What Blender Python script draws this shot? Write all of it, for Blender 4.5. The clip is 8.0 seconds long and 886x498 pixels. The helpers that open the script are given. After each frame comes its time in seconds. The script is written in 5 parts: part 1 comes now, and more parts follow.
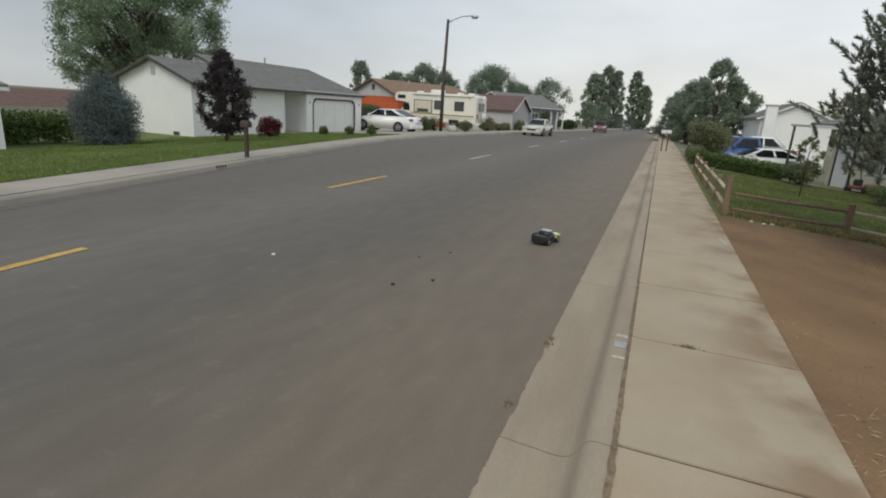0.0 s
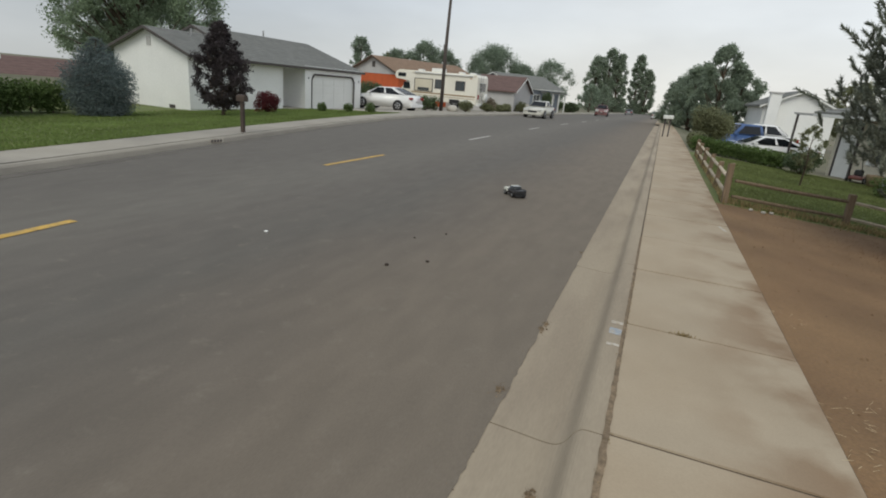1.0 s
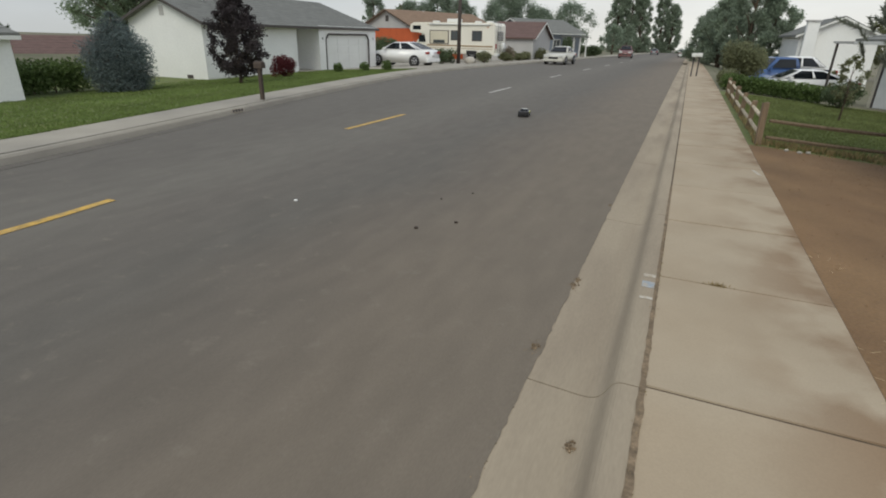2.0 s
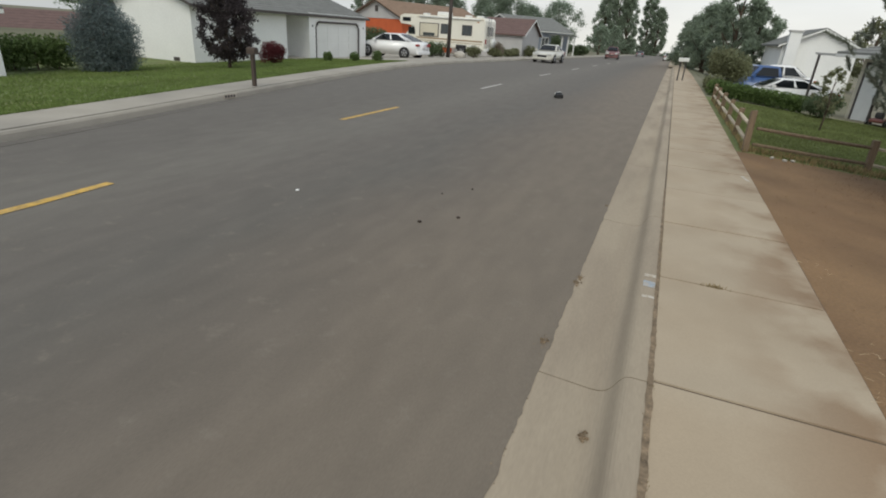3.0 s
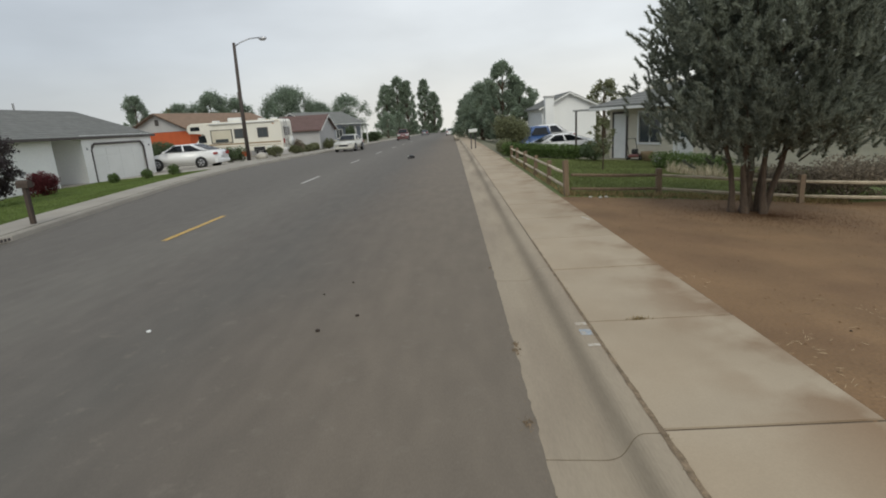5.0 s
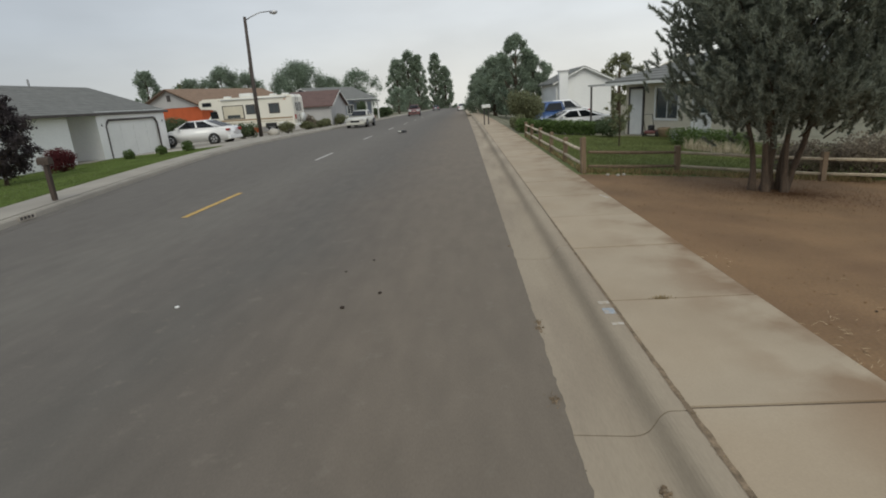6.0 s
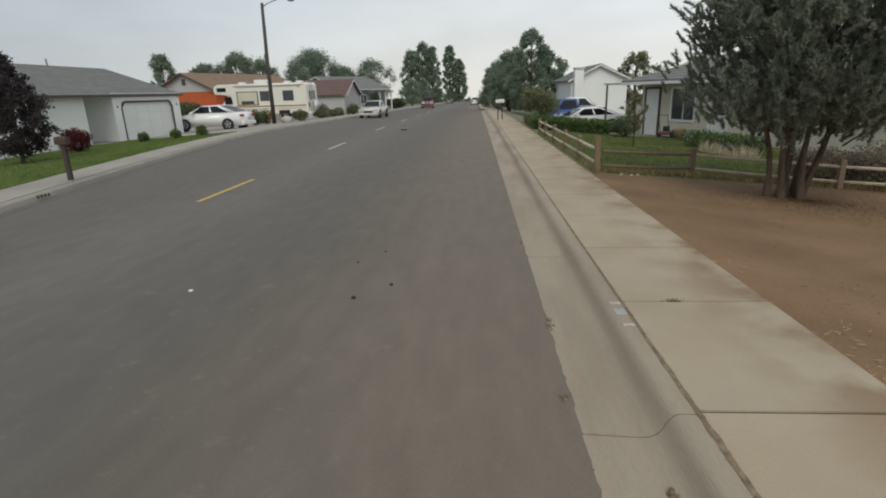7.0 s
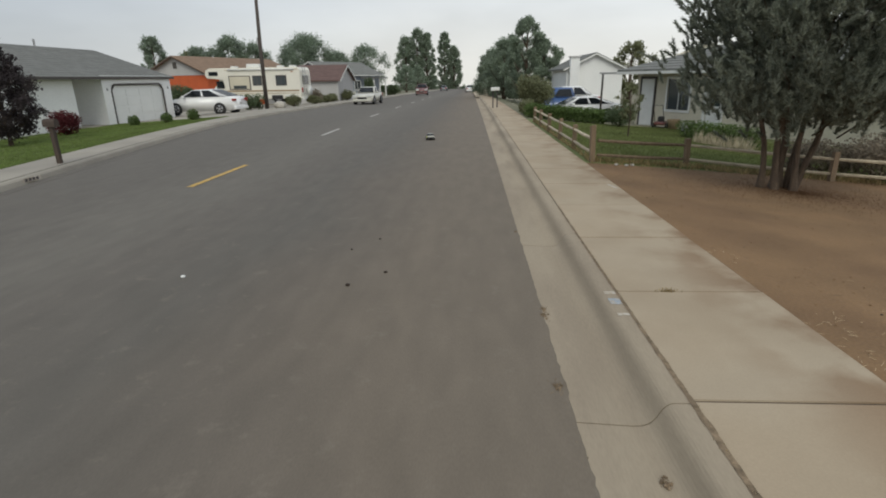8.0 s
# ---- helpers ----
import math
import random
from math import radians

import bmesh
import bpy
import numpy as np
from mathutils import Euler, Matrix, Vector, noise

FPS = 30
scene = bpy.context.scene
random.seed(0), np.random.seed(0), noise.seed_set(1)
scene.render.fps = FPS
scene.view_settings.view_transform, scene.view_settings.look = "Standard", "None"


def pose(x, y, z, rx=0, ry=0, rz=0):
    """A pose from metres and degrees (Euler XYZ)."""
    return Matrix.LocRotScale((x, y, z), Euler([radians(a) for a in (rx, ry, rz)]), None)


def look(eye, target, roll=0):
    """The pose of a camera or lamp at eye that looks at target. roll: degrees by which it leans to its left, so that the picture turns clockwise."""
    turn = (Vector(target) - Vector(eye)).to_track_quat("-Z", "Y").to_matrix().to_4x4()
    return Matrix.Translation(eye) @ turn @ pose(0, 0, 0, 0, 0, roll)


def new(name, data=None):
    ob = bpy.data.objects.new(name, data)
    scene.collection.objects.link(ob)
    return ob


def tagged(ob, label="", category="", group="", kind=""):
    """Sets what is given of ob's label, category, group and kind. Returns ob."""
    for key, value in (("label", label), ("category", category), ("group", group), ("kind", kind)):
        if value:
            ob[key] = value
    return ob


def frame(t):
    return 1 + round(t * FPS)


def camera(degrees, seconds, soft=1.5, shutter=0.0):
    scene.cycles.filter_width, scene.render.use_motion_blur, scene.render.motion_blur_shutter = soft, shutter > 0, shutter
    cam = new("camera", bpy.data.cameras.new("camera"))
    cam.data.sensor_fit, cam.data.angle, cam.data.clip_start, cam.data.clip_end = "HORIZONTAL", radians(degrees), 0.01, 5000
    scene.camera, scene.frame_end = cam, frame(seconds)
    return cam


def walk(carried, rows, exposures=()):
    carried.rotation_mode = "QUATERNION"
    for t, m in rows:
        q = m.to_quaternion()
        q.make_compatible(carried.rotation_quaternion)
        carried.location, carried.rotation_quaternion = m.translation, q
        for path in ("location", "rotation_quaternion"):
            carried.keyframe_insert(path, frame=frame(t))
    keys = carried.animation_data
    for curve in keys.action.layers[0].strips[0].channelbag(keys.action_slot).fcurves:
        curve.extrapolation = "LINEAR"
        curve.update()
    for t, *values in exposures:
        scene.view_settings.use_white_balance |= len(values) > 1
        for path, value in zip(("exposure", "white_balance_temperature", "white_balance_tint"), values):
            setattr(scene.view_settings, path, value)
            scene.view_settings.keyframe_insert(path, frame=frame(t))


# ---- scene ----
# x runs across the road to the right, y along it, z up. The joint between kerb and pavement is x = 0.
cam = camera(80.50, 8.0, soft=1.9)

# seconds, eye, heading to the left, tilt and lean in degrees
WALK = [
    (0.0, -0.020, -2.589, 1.788, 21.28, -15.24, 3.57),
    (0.5, -0.050, -2.550, 1.794, 20.92, -15.66, 3.65),
    (1.0, -0.031, -2.499, 1.766, 20.83, -17.28, 5.04),
    (1.5, -0.025, -2.366, 1.734, 21.76, -20.39, 1.37),
    (1.7, -0.043, -2.420, 1.762, 22.50, -20.71, 0.84),
    (2.8, -0.153, -2.734, 1.913, 25.83, -26.79, 2.82),
    (3.0, -0.238, -2.701, 1.851, 21.09, -22.78, 4.03),
    (3.2, -0.264, -2.554, 1.803, 18.07, -21.32, 2.47),
    (3.5, -0.322, -2.336, 1.727, 16.70, -20.02, -2.68),
    (3.7, -0.427, -2.284, 1.716, 13.84, -18.44, -5.04),
    (4.0, -0.586, -2.210, 1.717, 9.29, -15.87, -1.66),
    (4.2, -0.678, -2.266, 1.720, 6.63, -14.95, -2.86),
    (4.5, -0.828, -2.337, 1.742, 2.42, -15.04, -4.43),
    (4.7, -0.937, -2.402, 1.757, 1.46, -12.97, -3.71),
    (5.8, -1.067, -2.497, 1.779, 3.01, -16.49, -3.25),
    (6.0, -1.114, -2.493, 1.799, 3.01, -16.09, -3.68),
    (6.5, -1.152, -2.473, 1.785, 2.50, -16.72, -2.77),
    (7.0, -1.163, -2.509, 1.812, 3.89, -16.77, -1.71),
    (7.5, -1.179, -2.501, 1.798, 3.20, -17.05, -1.25),
    (8.0, -1.183, -2.490, 1.803, 3.12, -18.07, -0.92),
]


def aim(x, y, z, left, tilt, lean):
    a, b = radians(left), radians(tilt)
    eye = Vector((x, y, z))
    return look(eye, eye + Vector((-math.sin(a) * math.cos(b), math.cos(a) * math.cos(b), math.sin(b))), lean)


# the clip's camera opens up a little on the way and leans warm
EXPOSE = [(0.0, 0.38, 6700, 3), (1.5, 0.41, 6700, 3), (3.5, 0.53, 6700, 3), (4.5, 0.44, 6700, 3), (6.0, 0.27, 6700, 3), (8.0, 0.36, 6700, 3)]
walk(cam, [(t, aim(*row)) for t, *row in WALK], EXPOSE)

# ---- light: a hazy, overcast sky and a veiled sun ----
SUN_UP, SUN_ROUND = radians(48), radians(178)
world = bpy.data.worlds.new("sky")
scene.world = world
world.use_nodes = True
wt = world.node_tree
wt.nodes.clear()


def wnode(kind, **values):
    n = wt.nodes.new(kind)
    for key, value in values.items():
        n.inputs[key].default_value = value
    return n


sky = wt.nodes.new("ShaderNodeTexSky")
sky.sky_type, sky.sun_disc, sky.sun_elevation, sky.sun_rotation = "NISHITA", False, SUN_UP, SUN_ROUND
sky.dust_density, sky.air_density = 4.0, 1.0
coord = wt.nodes.new("ShaderNodeTexCoord")
sep = wt.nodes.new("ShaderNodeSeparateXYZ")
wt.links.new(coord.outputs["Generated"], sep.inputs[0])
ramp = wt.nodes.new("ShaderNodeValToRGB")
ramp.color_ramp.elements[0].position, ramp.color_ramp.elements[0].color = 0.0, (0.66, 0.64, 0.635, 1)
ramp.color_ramp.elements[1].position, ramp.color_ramp.elements[1].color = 0.55, (0.50, 0.53, 0.63, 1)
mid = ramp.color_ramp.elements.new(0.13)
mid.color = (0.62, 0.633, 0.69, 1)
wt.links.new(sep.outputs["Z"], ramp.inputs[0])
stretch = wt.nodes.new("ShaderNodeMapping")
stretch.inputs["Scale"].default_value = (1.6, 1.6, 5.0)
wt.links.new(coord.outputs["Generated"], stretch.inputs[0])
cloud = wnode("ShaderNodeTexNoise", Scale=1.5, Detail=5.0, Roughness=0.5)
wt.links.new(stretch.outputs[0], cloud.inputs["Vector"])
cloud_map = wt.nodes.new("ShaderNodeMapRange")
cloud_map.inputs["From Min"].default_value, cloud_map.inputs["From Max"].default_value = 0.3, 0.7
cloud_map.inputs["To Min"].default_value, cloud_map.inputs["To Max"].default_value = 8.6, 10.8
wt.links.new(cloud.outputs[0], cloud_map.inputs[0])
# the sky is duller to the left of the road than along it
side = wt.nodes.new("ShaderNodeMapRange")
side.inputs["From Min"].default_value, side.inputs["From Max"].default_value = -0.75, 0.0
side.inputs["To Min"].default_value, side.inputs["To Max"].default_value = 0.66, 1.0
wt.links.new(sep.outputs["X"], side.inputs[0])
dull = wt.nodes.new("ShaderNodeMath")
dull.operation = "MULTIPLY"
wt.links.new(cloud_map.outputs[0], dull.inputs[0])
wt.links.new(side.outputs[0], dull.inputs[1])
# and bluer there
tint = wt.nodes.new("ShaderNodeMixRGB")
tint.blend_type = "MULTIPLY"
tint.inputs[2].default_value = (0.95, 1.0, 1.07, 1)
west = wt.nodes.new("ShaderNodeMapRange")
west.inputs["From Min"].default_value, west.inputs["From Max"].default_value = -0.1, -0.7
wt.links.new(sep.outputs["X"], west.inputs[0])
wt.links.new(west.outputs[0], tint.inputs[0])
wt.links.new(ramp.outputs[0], tint.inputs[1])
grey = wt.nodes.new("ShaderNodeVectorMath")
grey.operation = "SCALE"
wt.links.new(tint.outputs[0], grey.inputs[0])
wt.links.new(dull.outputs[0], grey.inputs["Scale"])
mix = wt.nodes.new("ShaderNodeMixRGB")
mix.inputs[0].default_value = 0.94
wt.links.new(sky.outputs[0], mix.inputs[1])
wt.links.new(grey.outputs[0], mix.inputs[2])
back = wnode("ShaderNodeBackground", Strength=0.105)
wt.links.new(mix.outputs[0], back.inputs[0])
wt.links.new(back.outputs[0], wt.nodes.new("ShaderNodeOutputWorld").inputs[0])

sun = new("sun", bpy.data.lights.new("sun", "SUN"))
sun.data.energy, sun.data.angle, sun.data.color = 1.0, radians(35), (1.0, 0.95, 0.87)
sun.matrix_world = look((0, 0, 30), (0 + 30 * math.sin(SUN_ROUND) * -0.9, 30 * math.cos(SUN_ROUND) * -0.9, 0))

# ---- materials ----


def mat(name, color, rough=0.8, metal=0.0, var=0.15, scale=4.0, fine=60.0, bump=0.2, bump_scale=None, second=None, second_scale=0.7,
        second_amount=0.5, island=0.0, per_object=0.0, coat=0.0, spec=0.5, stretch=(1, 1, 1), dist=0.004, world=False, edge=None):
    """A surface with variation at two scales, an optional second colour in patches, and fine relief."""
    m = bpy.data.materials.new(name)
    m.use_nodes = True
    t = m.node_tree
    b = t.nodes["Principled BSDF"]
    b.inputs["Roughness"].default_value, b.inputs["Metallic"].default_value = rough, metal
    b.inputs["Coat Weight"].default_value = coat
    b.inputs["Specular IOR Level"].default_value = spec
    tc = t.nodes.new("ShaderNodeTexCoord")
    mp = t.nodes.new("ShaderNodeMapping")
    mp.inputs["Scale"].default_value = stretch
    if world:
        t.links.new(t.nodes.new("ShaderNodeNewGeometry").outputs["Position"], mp.inputs[0])
    else:
        t.links.new(tc.outputs["Object"], mp.inputs[0])

    def tex(s, detail=4.0):
        n = t.nodes.new("ShaderNodeTexNoise")
        n.inputs["Scale"].default_value, n.inputs["Detail"].default_value = s, detail
        t.links.new(mp.outputs[0], n.inputs["Vector"])
        return n

    def mul(a, value_socket):
        n = t.nodes.new("ShaderNodeVectorMath")
        n.operation = "SCALE"
        t.links.new(a, n.inputs[0])
        t.links.new(value_socket, n.inputs["Scale"])
        return n.outputs[0]

    def rng(sock, lo, hi, a=0.3, z=0.7):
        n = t.nodes.new("ShaderNodeMapRange")
        n.inputs["From Min"].default_value, n.inputs["From Max"].default_value = a, z
        n.inputs["To Min"].default_value, n.inputs["To Max"].default_value = lo, hi
        t.links.new(sock, n.inputs[0])
        return n.outputs[0]

    rgb = t.nodes.new("ShaderNodeRGB")
    rgb.outputs[0].default_value = (*color, 1)
    out = rgb.outputs[0]
    if second:
        mx = t.nodes.new("ShaderNodeMixRGB")
        mx.inputs[2].default_value = (*second, 1)
        t.links.new(out, mx.inputs[1])
        t.links.new(rng(tex(second_scale, 6.0).outputs[0], 0.0, second_amount, 0.42, 0.62), mx.inputs[0])
        out = mx.outputs[0]
    if edge:
        # soil trodden over one long edge, in blotches
        sx = t.nodes.new("ShaderNodeSeparateXYZ")
        t.links.new(mp.outputs[0], sx.inputs[0])
        near = rng(sx.outputs["X"], 0.0, 1.0, edge[0], edge[1])
        blot = rng(tex(1.7, 6.0).outputs[0], 0.0, 1.0, edge[3], edge[4])
        pr = t.nodes.new("ShaderNodeMath")
        pr.operation = "MULTIPLY"
        t.links.new(near, pr.inputs[0])
        t.links.new(blot, pr.inputs[1])
        mx = t.nodes.new("ShaderNodeMixRGB")
        mx.inputs[2].default_value = (*edge[2], 1)
        t.links.new(pr.outputs[0], mx.inputs[0])
        t.links.new(out, mx.inputs[1])
        out = mx.outputs[0]
    if var:
        out = mul(out, rng(tex(scale).outputs[0], 1 - var, 1 + var))
        fine_tex = tex(fine, 3.0)
        out = mul(out, rng(fine_tex.outputs[0], 1 - var * 0.8, 1 + var * 0.8))
    if island:
        geo = t.nodes.new("ShaderNodeNewGeometry")
        out = mul(out, rng(geo.outputs["Random Per Island"], 1 - island, 1 + island, 0, 1))
    if per_object:
        oi = t.nodes.new("ShaderNodeObjectInfo")
        out = mul(out, rng(oi.outputs["Random"], 1 - per_object, 1 + per_object, 0, 1))
    t.links.new(out, b.inputs["Base Color"])
    if bump:
        bp = t.nodes.new("ShaderNodeBump")
        bp.inputs["Strength"].default_value, bp.inputs["Distance"].default_value = bump, dist
        t.links.new(tex(bump_scale or fine).outputs[0], bp.inputs["Height"])
        t.links.new(bp.outputs[0], b.inputs["Normal"])
    return m


def leafy(name, color, island=0.35):
    m = mat(name, color, rough=0.6, var=0.2, scale=0.6, fine=6.0, bump=0, island=island, spec=0.25)
    t = m.node_tree
    b = t.nodes["Principled BSDF"]
    src = b.inputs["Base Color"].links[0].from_socket
    tr = t.nodes.new("ShaderNodeBsdfTranslucent")
    t.links.new(src, tr.inputs["Color"])
    mx = t.nodes.new("ShaderNodeMixShader")
    mx.inputs[0].default_value = 0.5
    t.links.new(b.outputs[0], mx.inputs[1])
    t.links.new(tr.outputs[0], mx.inputs[2])
    t.links.new(mx.outputs[0], t.nodes["Material Output"].inputs["Surface"])
    return m


def glass(name, color, rough=0.06):
    m = mat(name, color, rough=rough, var=0, bump=0, spec=0.8)
    return m




def asphalt():
    """Worn asphalt: darker wheel tracks, paler strips between them, brown dust towards the gutter, faint pale blotches."""
    m = mat("asphalt", (0.12, 0.11, 0.1), 0.92, var=0.085, scale=5.0, fine=110, bump=0.5, bump_scale=220, stretch=(1.0, 0.3, 1), world=True)
    t = m.node_tree
    rgb = next(n for n in t.nodes if n.type == "RGB")
    src = rgb.outputs[0].links[0].to_socket
    pos = t.nodes.new("ShaderNodeNewGeometry")
    sx = t.nodes.new("ShaderNodeSeparateXYZ")
    t.links.new(pos.outputs["Position"], sx.inputs[0])
    wob = t.nodes.new("ShaderNodeTexNoise")
    wob.inputs["Scale"].default_value, wob.inputs["Detail"].default_value = 0.35, 5.0
    t.links.new(pos.outputs["Position"], wob.inputs["Vector"])
    off = t.nodes.new("ShaderNodeMath")
    off.operation = "MULTIPLY_ADD"
    off.inputs[1].default_value = 1.6
    t.links.new(wob.outputs[0], off.inputs[0])
    t.links.new(sx.outputs["X"], off.inputs[2])
    rg = t.nodes.new("ShaderNodeMapRange")
    rg.inputs["From Min"].default_value, rg.inputs["From Max"].default_value = -12.2, 0.8
    t.links.new(off.outputs[0], rg.inputs[0])
    cr = t.nodes.new("ShaderNodeValToRGB")
    stops = [(-13.0, 0.130, 0.118, 0.101), (-7.6, 0.119, 0.107, 0.091), (-5.7, 0.140, 0.127, 0.107), (-4.7, 0.124, 0.110, 0.093),
             (-3.6, 0.115, 0.103, 0.087), (-2.7, 0.132, 0.112, 0.090), (-1.7, 0.160, 0.132, 0.101), (-0.6, 0.166, 0.137, 0.104)]
    el = cr.color_ramp.elements
    while len(el) < len(stops):
        el.new(0.5)
    for e, (x, r, g, b) in zip(el, stops):
        e.position = (x + 13.0) / 13.0
    for e, (x, r, g, b) in zip(el, stops):
        e.color = (r, g, b, 1)
    t.links.new(rg.outputs[0], cr.inputs[0])
    blot = t.nodes.new("ShaderNodeTexNoise")
    blot.inputs["Scale"].default_value, blot.inputs["Detail"].default_value, blot.inputs["Roughness"].default_value = 4.5, 8.0, 0.7
    t.links.new(pos.outputs["Position"], blot.inputs["Vector"])
    br = t.nodes.new("ShaderNodeMapRange")
    br.inputs["From Min"].default_value, br.inputs["From Max"].default_value = 0.57, 0.74
    br.inputs["To Min"].default_value, br.inputs["To Max"].default_value = 0.0, 0.55
    t.links.new(blot.outputs[0], br.inputs[0])
    pale = t.nodes.new("ShaderNodeMixRGB")
    pale.inputs[2].default_value = (0.205, 0.178, 0.142, 1)
    t.links.new(br.outputs[0], pale.inputs[0])
    t.links.new(cr.outputs[0], pale.inputs[1])
    t.links.new(pale.outputs[0], src)
    return m


M_ASPHALT = asphalt()
M_YELLOW = mat("road_paint_yellow", (0.550, 0.340, 0.070), 0.7, var=0.2, scale=6, fine=40, second=(0.25, 0.2, 0.12), second_scale=9, second_amount=0.5)
M_WHITEPAINT = mat("road_paint_white", (0.42, 0.40, 0.37), 0.8, var=0.2, scale=3)
M_CONCRETE = mat("concrete", (0.395, 0.322, 0.230), 0.92, var=0.05, scale=1.5, fine=90, bump=0.3, bump_scale=140, second=(0.335, 0.262, 0.178), second_scale=0.9, second_amount=0.6, per_object=0.03, edge=(0.40, 1.15, (0.225, 0.148, 0.086), 0.44, 0.62), world=True)
M_GUTTER = mat("gutter_concrete", (0.352, 0.292, 0.213), 0.92, var=0.07, scale=2.0, fine=80, bump=0.3, bump_scale=140, second=(0.235, 0.19, 0.14), second_scale=2.2, second_amount=0.6, per_object=0.03, stretch=(1, 0.2, 1), world=True)
M_DRIVE = mat("drive_concrete", (0.345, 0.315, 0.262), 0.9, var=0.08, scale=1.2, fine=60, second=(0.24, 0.22, 0.19), second_scale=0.4)
M_JOINT = mat("joint_dirt", (0.190, 0.140, 0.090), 1.0, var=0.35, scale=8, fine=50)
M_DIRT = mat("dirt", (0.216, 0.131, 0.065), 1.0, var=0.13, scale=1.2, fine=45, bump=0.8, bump_scale=35, dist=0.02, second=(0.165, 0.096, 0.048), second_scale=0.7, second_amount=0.7)
M_LAWN = mat("lawn_soil", (0.125, 0.160, 0.050), 1.0, var=0.2, scale=1.0, fine=40, bump=0.6, bump_scale=60, dist=0.02, second=(0.15, 0.135, 0.05), second_scale=0.5, second_amount=0.5)
M_FIELD = mat("dry_ground", (0.17, 0.15, 0.10), 1.0, var=0.2, scale=0.05, fine=2.0, second=(0.10, 0.11, 0.055), second_scale=0.03, second_amount=0.9)
M_GRASS = leafy("grass_blade", (0.185, 0.245, 0.075), 0.18)
M_GRASS_R = leafy("grass_blade_pale", (0.195, 0.225, 0.085), 0.18)
M_STRAW = leafy("straw", (0.34, 0.26, 0.13), 0.4)
M_WHITE = mat("white_siding", (0.80, 0.80, 0.78), 0.75, var=0.04, scale=0.6, fine=12, bump=0.1)
M_TRIM = mat("white_trim", (0.72, 0.72, 0.69), 0.6, var=0.06, scale=2)
M_DOORWHITE = mat("garage_white", (0.72, 0.73, 0.70), 0.5, var=0.04, scale=1)
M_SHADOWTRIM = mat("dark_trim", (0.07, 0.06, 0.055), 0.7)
M_ROOF = mat("grey_shingle", (0.172, 0.174, 0.162), 0.95, var=0.14, scale=2.0, fine=14, bump=0.7, bump_scale=9, dist=0.02, stretch=(1, 1, 5))
M_ROOF_BROWN = mat("brown_shingle", (0.23, 0.155, 0.105), 0.95, var=0.12, scale=2.0, fine=14, bump=0.6, bump_scale=9, dist=0.02)
M_ROOF_RED = mat("red_brown_shingle", (0.135, 0.085, 0.075), 0.95, var=0.12, scale=2.0, fine=14, bump=0.6, bump_scale=9, dist=0.02)
M_ORANGE = mat("orange_stucco", (0.50, 0.105, 0.035), 0.85, var=0.06, scale=1.5)
M_GREYWALL = mat("pale_grey_siding", (0.46, 0.45, 0.44), 0.8, var=0.05, scale=1.0)
M_BLUEWALL = mat("blue_grey_siding", (0.22, 0.25, 0.29), 0.8, var=0.06, scale=1.0)
M_CREAM = mat("cream_siding", (0.600, 0.555, 0.440), 0.8, var=0.06, scale=0.8, fine=10)
M_WOOD = mat("weathered_wood", (0.20, 0.145, 0.095), 0.95, var=0.22, scale=5, fine=50, bump=0.5, stretch=(6, 6, 0.7), per_object=0.15)
M_RAIL = mat("pale_split_rail", (0.46, 0.39, 0.285), 0.95, var=0.2, scale=5, fine=50, bump=0.5, per_object=0.15)
M_POLE = mat("tarred_pole", (0.075, 0.062, 0.055), 0.9, var=0.2, scale=4, fine=30, stretch=(6, 6, 0.5))
M_METAL = mat("dull_metal", (0.35, 0.35, 0.35), 0.45, metal=0.8, var=0.1)
M_BARK = mat("bark", (0.105, 0.075, 0.052), 0.95, var=0.3, scale=5, fine=25, bump=1.0, bump_scale=18, dist=0.02, stretch=(3, 3, 0.6))
M_PINE = leafy("pine_needles", (0.270, 0.295, 0.235), 0.4)
M_SPRUCE = leafy("blue_spruce_needles", (0.165, 0.205, 0.200), 0.35)
# the haze of distance is put into this green by lightening it
M_LEAF_FAR = leafy("haze_paled_leaves", (0.255, 0.310, 0.230))
M_LEAF_DARK = leafy("dark_green_leaves", (0.130, 0.170, 0.090))
M_LEAF_OLIVE = leafy("olive_leaves", (0.215, 0.225, 0.125))
# elm green lightened to carry the haze in front of the tree
M_ELM = leafy("haze_paled_elm_leaves", (0.285, 0.355, 0.235), 0.35)
# poplar green with aerial haze mixed into the colour; street trees share it
M_POPLAR = leafy("haze_paled_poplar_leaves", (0.265, 0.320, 0.235), 0.3)
M_NEEDLE = leafy("fallen_needles", (0.185, 0.105, 0.057), 0.3)
M_MAROON = leafy("maroon_leaves", (0.075, 0.062, 0.064), 0.4)
M_REDLEAF = leafy("red_leaves", (0.13, 0.032, 0.036), 0.4)
M_HEDGE = leafy("hedge_leaves", (0.125, 0.180, 0.060), 0.4)
M_GREYSHRUB = leafy("grey_brown_twigs", (0.260, 0.220, 0.165), 0.4)
M_CARWHITE = mat("white_car_paint", (0.80, 0.80, 0.79), 0.25, var=0.0, bump=0, coat=0.6)
M_CARGOLD = mat("champagne_car_paint", (0.57, 0.555, 0.49), 0.3, var=0.0, bump=0, coat=0.5)
M_CARRED = mat("red_car_paint", (0.16, 0.06, 0.055), 0.3, var=0.0, bump=0, coat=0.5)
M_CARBLUE = mat("blue_car_paint", (0.045, 0.10, 0.25), 0.3, var=0.0, bump=0, coat=0.5)
M_CARGREY = mat("grey_car_paint", (0.16, 0.17, 0.18), 0.3, var=0.0, bump=0, coat=0.5)
